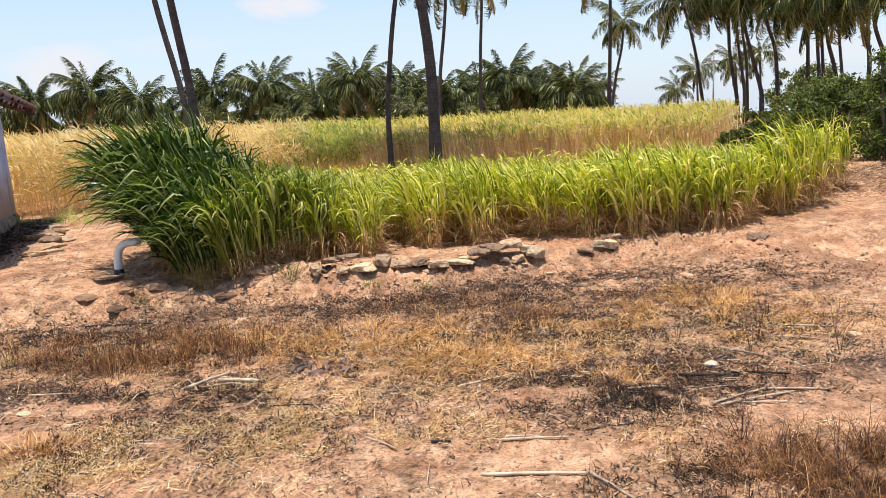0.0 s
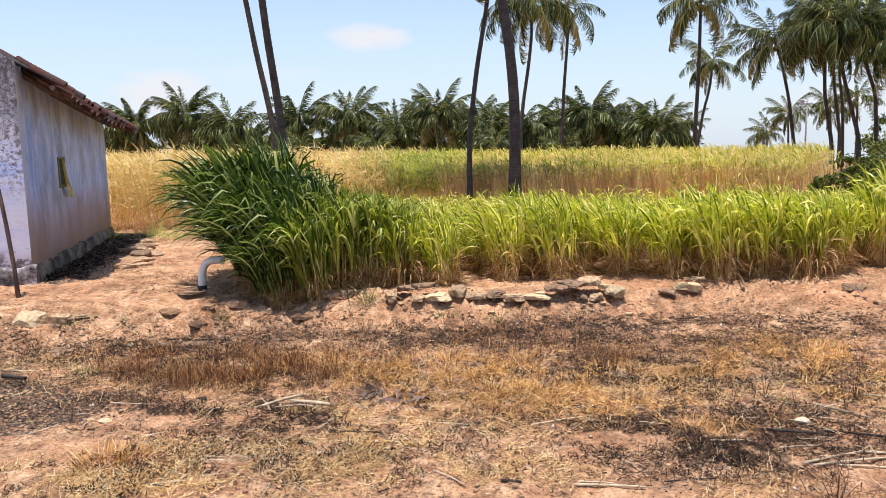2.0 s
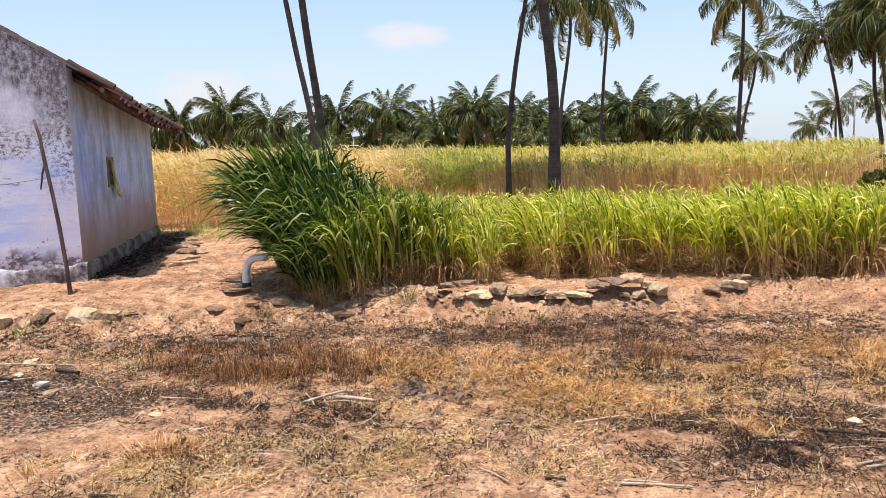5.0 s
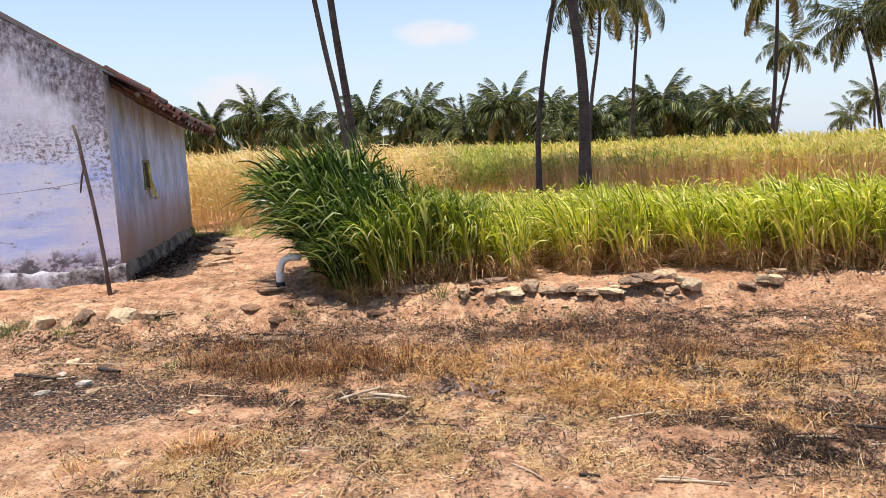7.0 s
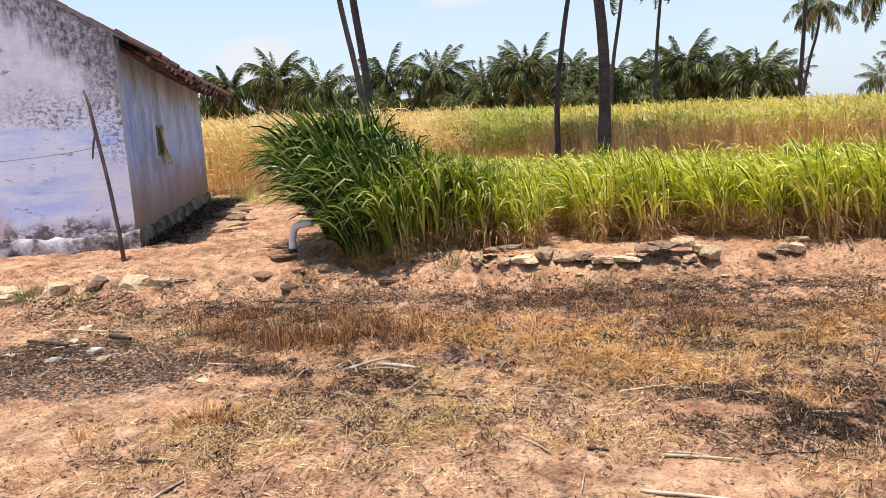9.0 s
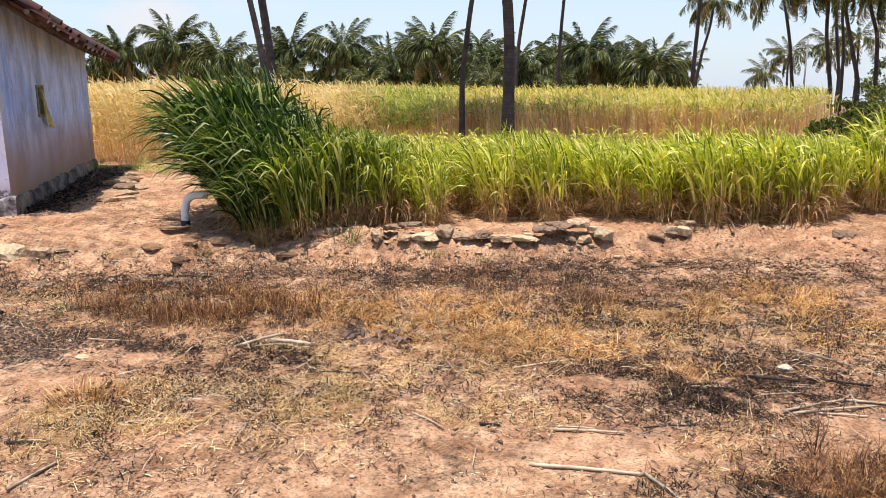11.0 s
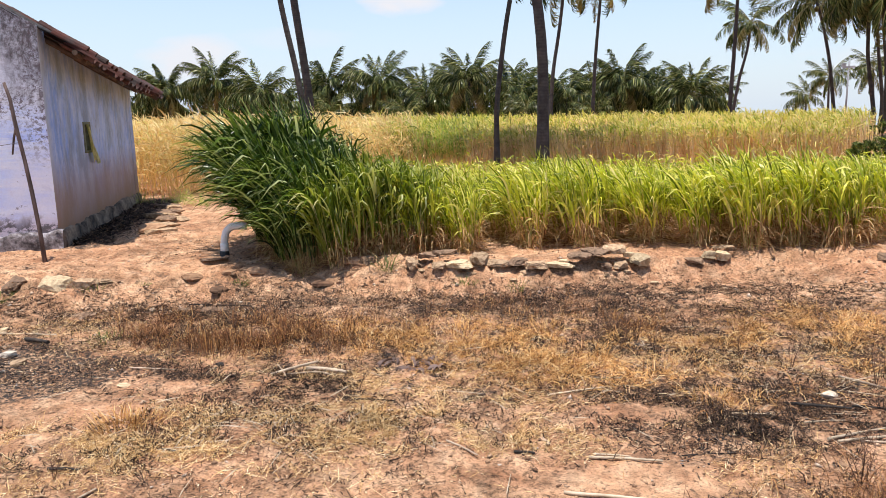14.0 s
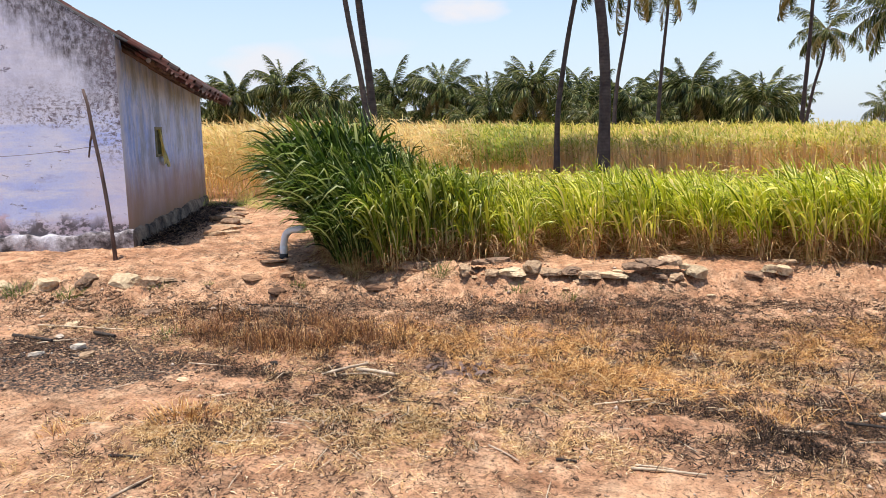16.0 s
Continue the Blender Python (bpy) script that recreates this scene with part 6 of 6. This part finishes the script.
for i, (x, y, n, h, s) in enumerate(((-2.10, 3.55, 190, 0.22, 0.10), (-2.0, 3.62, 120, 0.17, 0.10), (-0.75, 3.9, 90, 0.12, 0.08), (1.0, 4.35, 130, 0.16, 0.1), (1.95, 5.05, 100, 0.15, 0.08), (0.8, 4.9, 110, 0.16, 0.09), (2.0, 5.5, 110, 0.17, 0.1), (-2.6, 3.3, 90, 0.12, 0.12),
                                      (0.0, 5.6, 130, 0.2, 0.12), (-0.6, 5.5, 130, 0.2, 0.12), (-0.2, 4.95, 140, 0.2, 0.12), (0.35, 5.15, 120, 0.2, 0.12), (1.45, 5.9, 110, 0.18, 0.12), (2.2, 6.15, 130, 0.18, 0.14))):
    tuft(x, y, n, h * 0.66, s * 1.15, M_DRYGRASS, "dry straw-coloured grass tuft on the yard", "grass", 800 + i)
for i, (x, y, n, h, s) in enumerate(((-1.60, 7.0, 90, 0.24, 0.06), (-0.80, 6.88, 70, 0.13, 0.08), (-4.7, 5.62, 90, 0.16, 0.10), (-5.25, 5.6, 120, 0.2, 0.12), (-3.15, 4.92, 70, 0.1, 0.12), (-2.85, 6.5, 50, 0.14, 0.06), (-4.1, 6.05, 60, 0.1, 0.12), (-3.7, 6.3, 40, 0.08, 0.05), (-0.3, 6.9, 80, 0.14, 0.12))):
    tuft(x, y, n, h, s, M_WEED, "small green weed growing in dry soil", "weed", 830 + i, "green_weed", (0.0, 1.0))
for i in range(10):
    x, y = -7.5 + 0.2 * i + q.uniform(-0.1, 0.1), 11.9 + q.uniform(-0.5, 0.2)
    tuft(x, y, 60, 0.42, 0.14, M_LUSH, "leafy green weed at the golden field's edge", "weed", 850 + i, "green_weed", (0.4, 1.6)).scale = (1, 1, 1)


def dead_shrub(x, y, tall, n, seed, label, spread=0.35):
    """Bare branching twigs."""
    q_ = random.Random(seed)
    t = tagged(new("dead_weed"), label, "weed", "dead weeds")
    t.location = (x, y, z_at(x, y))
    for _ in range(n):
        tubes = []
        a, lean = q_.uniform(0, 6.28), q_.uniform(0.05, spread)
        top = Vector((math.cos(a) * lean, math.sin(a) * lean, q_.uniform(0.55, 1.0))) * tall
        mid = top * 0.5 + Vector((q_.uniform(-1, 1), q_.uniform(-1, 1), 0)) * 0.06 * tall
        tubes.append(tube([(0, 0, -0.02), mid, top], [0.0021, 0.0017, 0.0008], 5))
        for _ in range(3):
            s = q_.uniform(0.3, 0.9)
            st = top * s
            en = st + Vector((q_.uniform(-1, 1), q_.uniform(-1, 1), q_.uniform(0.3, 1))) * 0.25 * tall
            tubes.append(tube([st, (st + en) / 2 + Vector((0, 0, 0.01)), en], [0.0012, 0.0010, 0.0006], 4))
        part("stalk", merge(*tubes), M_TWIG, t)


for i, (x, y, h, n) in enumerate(((2.08, 5.0, 0.42, 4), (1.95, 4.75, 0.3, 3), (2.48, 4.7, 0.4, 3), (1.55, 5.0, 0.25, 4), (1.3, 5.3, 0.22, 3), (1.45, 3.45, 0.3, 4), (1.6, 3.3, 0.28, 4), (1.8, 3.2, 0.28, 5), (1.95, 3.3, 0.3, 4), (2.1, 3.15, 0.3, 5), (1.7, 3.05, 0.24, 4), (0.82, 6.7, 0.3, 2), (0.95, 4.05, 0.14, 4),
                                  (1.9, 6.6, 0.2, 4), (-2.05, 3.0, 0.2, 3), (0.45, 5.6, 0.2, 5), (0.65, 5.5, 0.2, 5), (0.55, 5.35, 0.2, 5), (0.75, 5.3, 0.18, 5))):
    dead_shrub(x, y, h, n, 900 + i, "bare dead brown weed stalk standing in soil")
p = np.random.default_rng(77).normal(0, 1, (11000, 2)) * [0.36, 0.24] + [1.95, 3.12]
p = p[fbm(p[:, 0] * 7, p[:, 1] * 7, 3, 19) > 0.44]
litter("dark_weed_patch", p[:1500] + 0.01, 88, M_BURNT, (0.0, 1.3), (0.03, 0.10), (0.002, 0.005), (0.2, 2.0), "low dark dead weeds on the yard", "weed", 3)
litter("brown_weed_patch", p, 77, M_STUBBLE, (0.6, 1.5), (0.05, 0.19), (0.002, 0.004), (0.2, 1.6), "reddish brown fine dry weeds on the yard", "weed", 3)


def pebbles(name, n, seed, lo, hi, regions, material, label):
    """Many small clods and stones in one object."""
    g = np.random.default_rng(seed)
    p = regions if isinstance(regions, np.ndarray) else scatter(n, regions, seed) if regions else np.stack([g.uniform(-5.5, 4.5, n), g.uniform(2.0, 8.6, n)], 1)
    n = len(p)
    unit = np.array([(0, 0, 1), (1, 0, 0.1), (0.31, 0.95, -0.1), (-0.81, 0.59, 0.1), (-0.81, -0.59, -0.1), (0.31, -0.95, 0.1), (0, 0, -0.8)], float)
    sz = (lo + (hi - lo) * g.uniform(0, 1, n) ** 3)[:, None, None]
    v = unit[None] * (1 + 0.42 * g.normal(0, 1, (n, 7, 1))) * sz * np.array([1, 0.8, 0.6])
    a = g.uniform(0, 6.28, n)[:, None]
    vx, vy = v[..., 0] * np.cos(a) - v[..., 1] * np.sin(a), v[..., 0] * np.sin(a) + v[..., 1] * np.cos(a)
    z = height(p[:, 0], p[:, 1])[:, None] + v[..., 2] + sz[..., 0] * 0.2
    verts = np.stack([vx + p[:, :1], vy + p[:, 1:], z], -1).reshape(-1, 3)
    f = np.array([(0, k, k % 5 + 1) for k in range(1, 6)] + [(6, k % 5 + 1, k) for k in range(1, 6)])
    tris = (np.arange(n) * 7)[:, None, None] + f[None]
    return tagged(put(name, mesh_np(name, verts, np.zeros((0, 4)), tris), material), label, "gravel", kind="stuff")


def island_stone(name, stops):
    s = Shader(name, 0.95)
    c = s.mix(1.0, s.ramp(s.island(), stops), s.ramp(s.noise(60, 4, s.world_pos()), [(0.3, 0.7), (0.7, 1.2)]), "MULTIPLY")
    return s.colour(c).mat


M_GRIT = island_stone("grit", [(0, (0.16, 0.085, 0.05)), (0.5, (0.40, 0.24, 0.14)), (0.92, (0.50, 0.33, 0.21)), (1, (0.60, 0.48, 0.38))])
M_CINDER = island_stone("cinder", [(0, (0.012, 0.010, 0.009)), (0.8, (0.055, 0.045, 0.040)), (0.95, (0.26, 0.22, 0.19)), (1, (0.66, 0.62, 0.58))])
M_DEBRIS = island_stone("debris", [(0, (0.03, 0.02, 0.015)), (0.6, (0.12, 0.075, 0.05)), (1, (0.34, 0.22, 0.15))])
pebbles("soil_grit", 14000, 81, 0.003, 0.018, None, M_GRIT, "loose grit and soil crumbs on the yard")
pebbles("dark_crumbs", 18000, 86, 0.003, 0.011, ((-0.3, 6.2, 2.4, 0.6, 5), (-2.8, 5.8, 1.5, 0.6, 4), (0.8, 4.6, 1.2, 0.5, 2), (-1.4, 4.4, 1.6, 0.4, 2), (2.2, 6.6, 1.4, 0.7, 2), (-4.2, 5.3, 1.0, 0.6, 2)), M_DEBRIS, "dark crumbs of soil and rotten leaf on the yard")
pebbles("bank_clods", 9000, 82, 0.003, 0.026, ((-3.2, 6.0, 1.6, 0.4, 3), (-0.5, 6.7, 1.6, 0.25, 2), (2.3, 7.3, 1.2, 0.5, 2), (-4.5, 5.6, 0.9, 0.3, 2)), M_GRIT, "soil clods along the earth bank")
pebbles("cinders", 12000, 83, 0.002, 0.011, ((-3.75, 4.15, 0.9, 0.4, 4), (1.0, 3.85, 0.5, 0.3, 1), (1.7, 4.7, 0.6, 0.4, 1), (0.6, 6.7, 0.7, 0.25, 1)), M_CINDER, "black cinders and pale chips on burnt soil")
# debris along the hut wall; its dark colours also carry the wall's shade
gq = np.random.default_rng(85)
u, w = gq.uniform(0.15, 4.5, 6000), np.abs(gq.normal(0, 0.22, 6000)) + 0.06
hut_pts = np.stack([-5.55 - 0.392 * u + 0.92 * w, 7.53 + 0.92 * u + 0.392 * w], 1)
litter("hut_leaf_litter", hut_pts[:3500], 87, M_BURNT, (-0.1, 0.7), (0.04, 0.14), (0.008, 0.022), (-0.2, 1.2), "dead leaves heaped along the hut wall, coloured dark for its shade", "litter")
pebbles("hut_debris", 0, 85, 0.008, 0.05, hut_pts, M_DEBRIS, "crumbs and clods of debris along the hut wall, coloured dark for its shade")
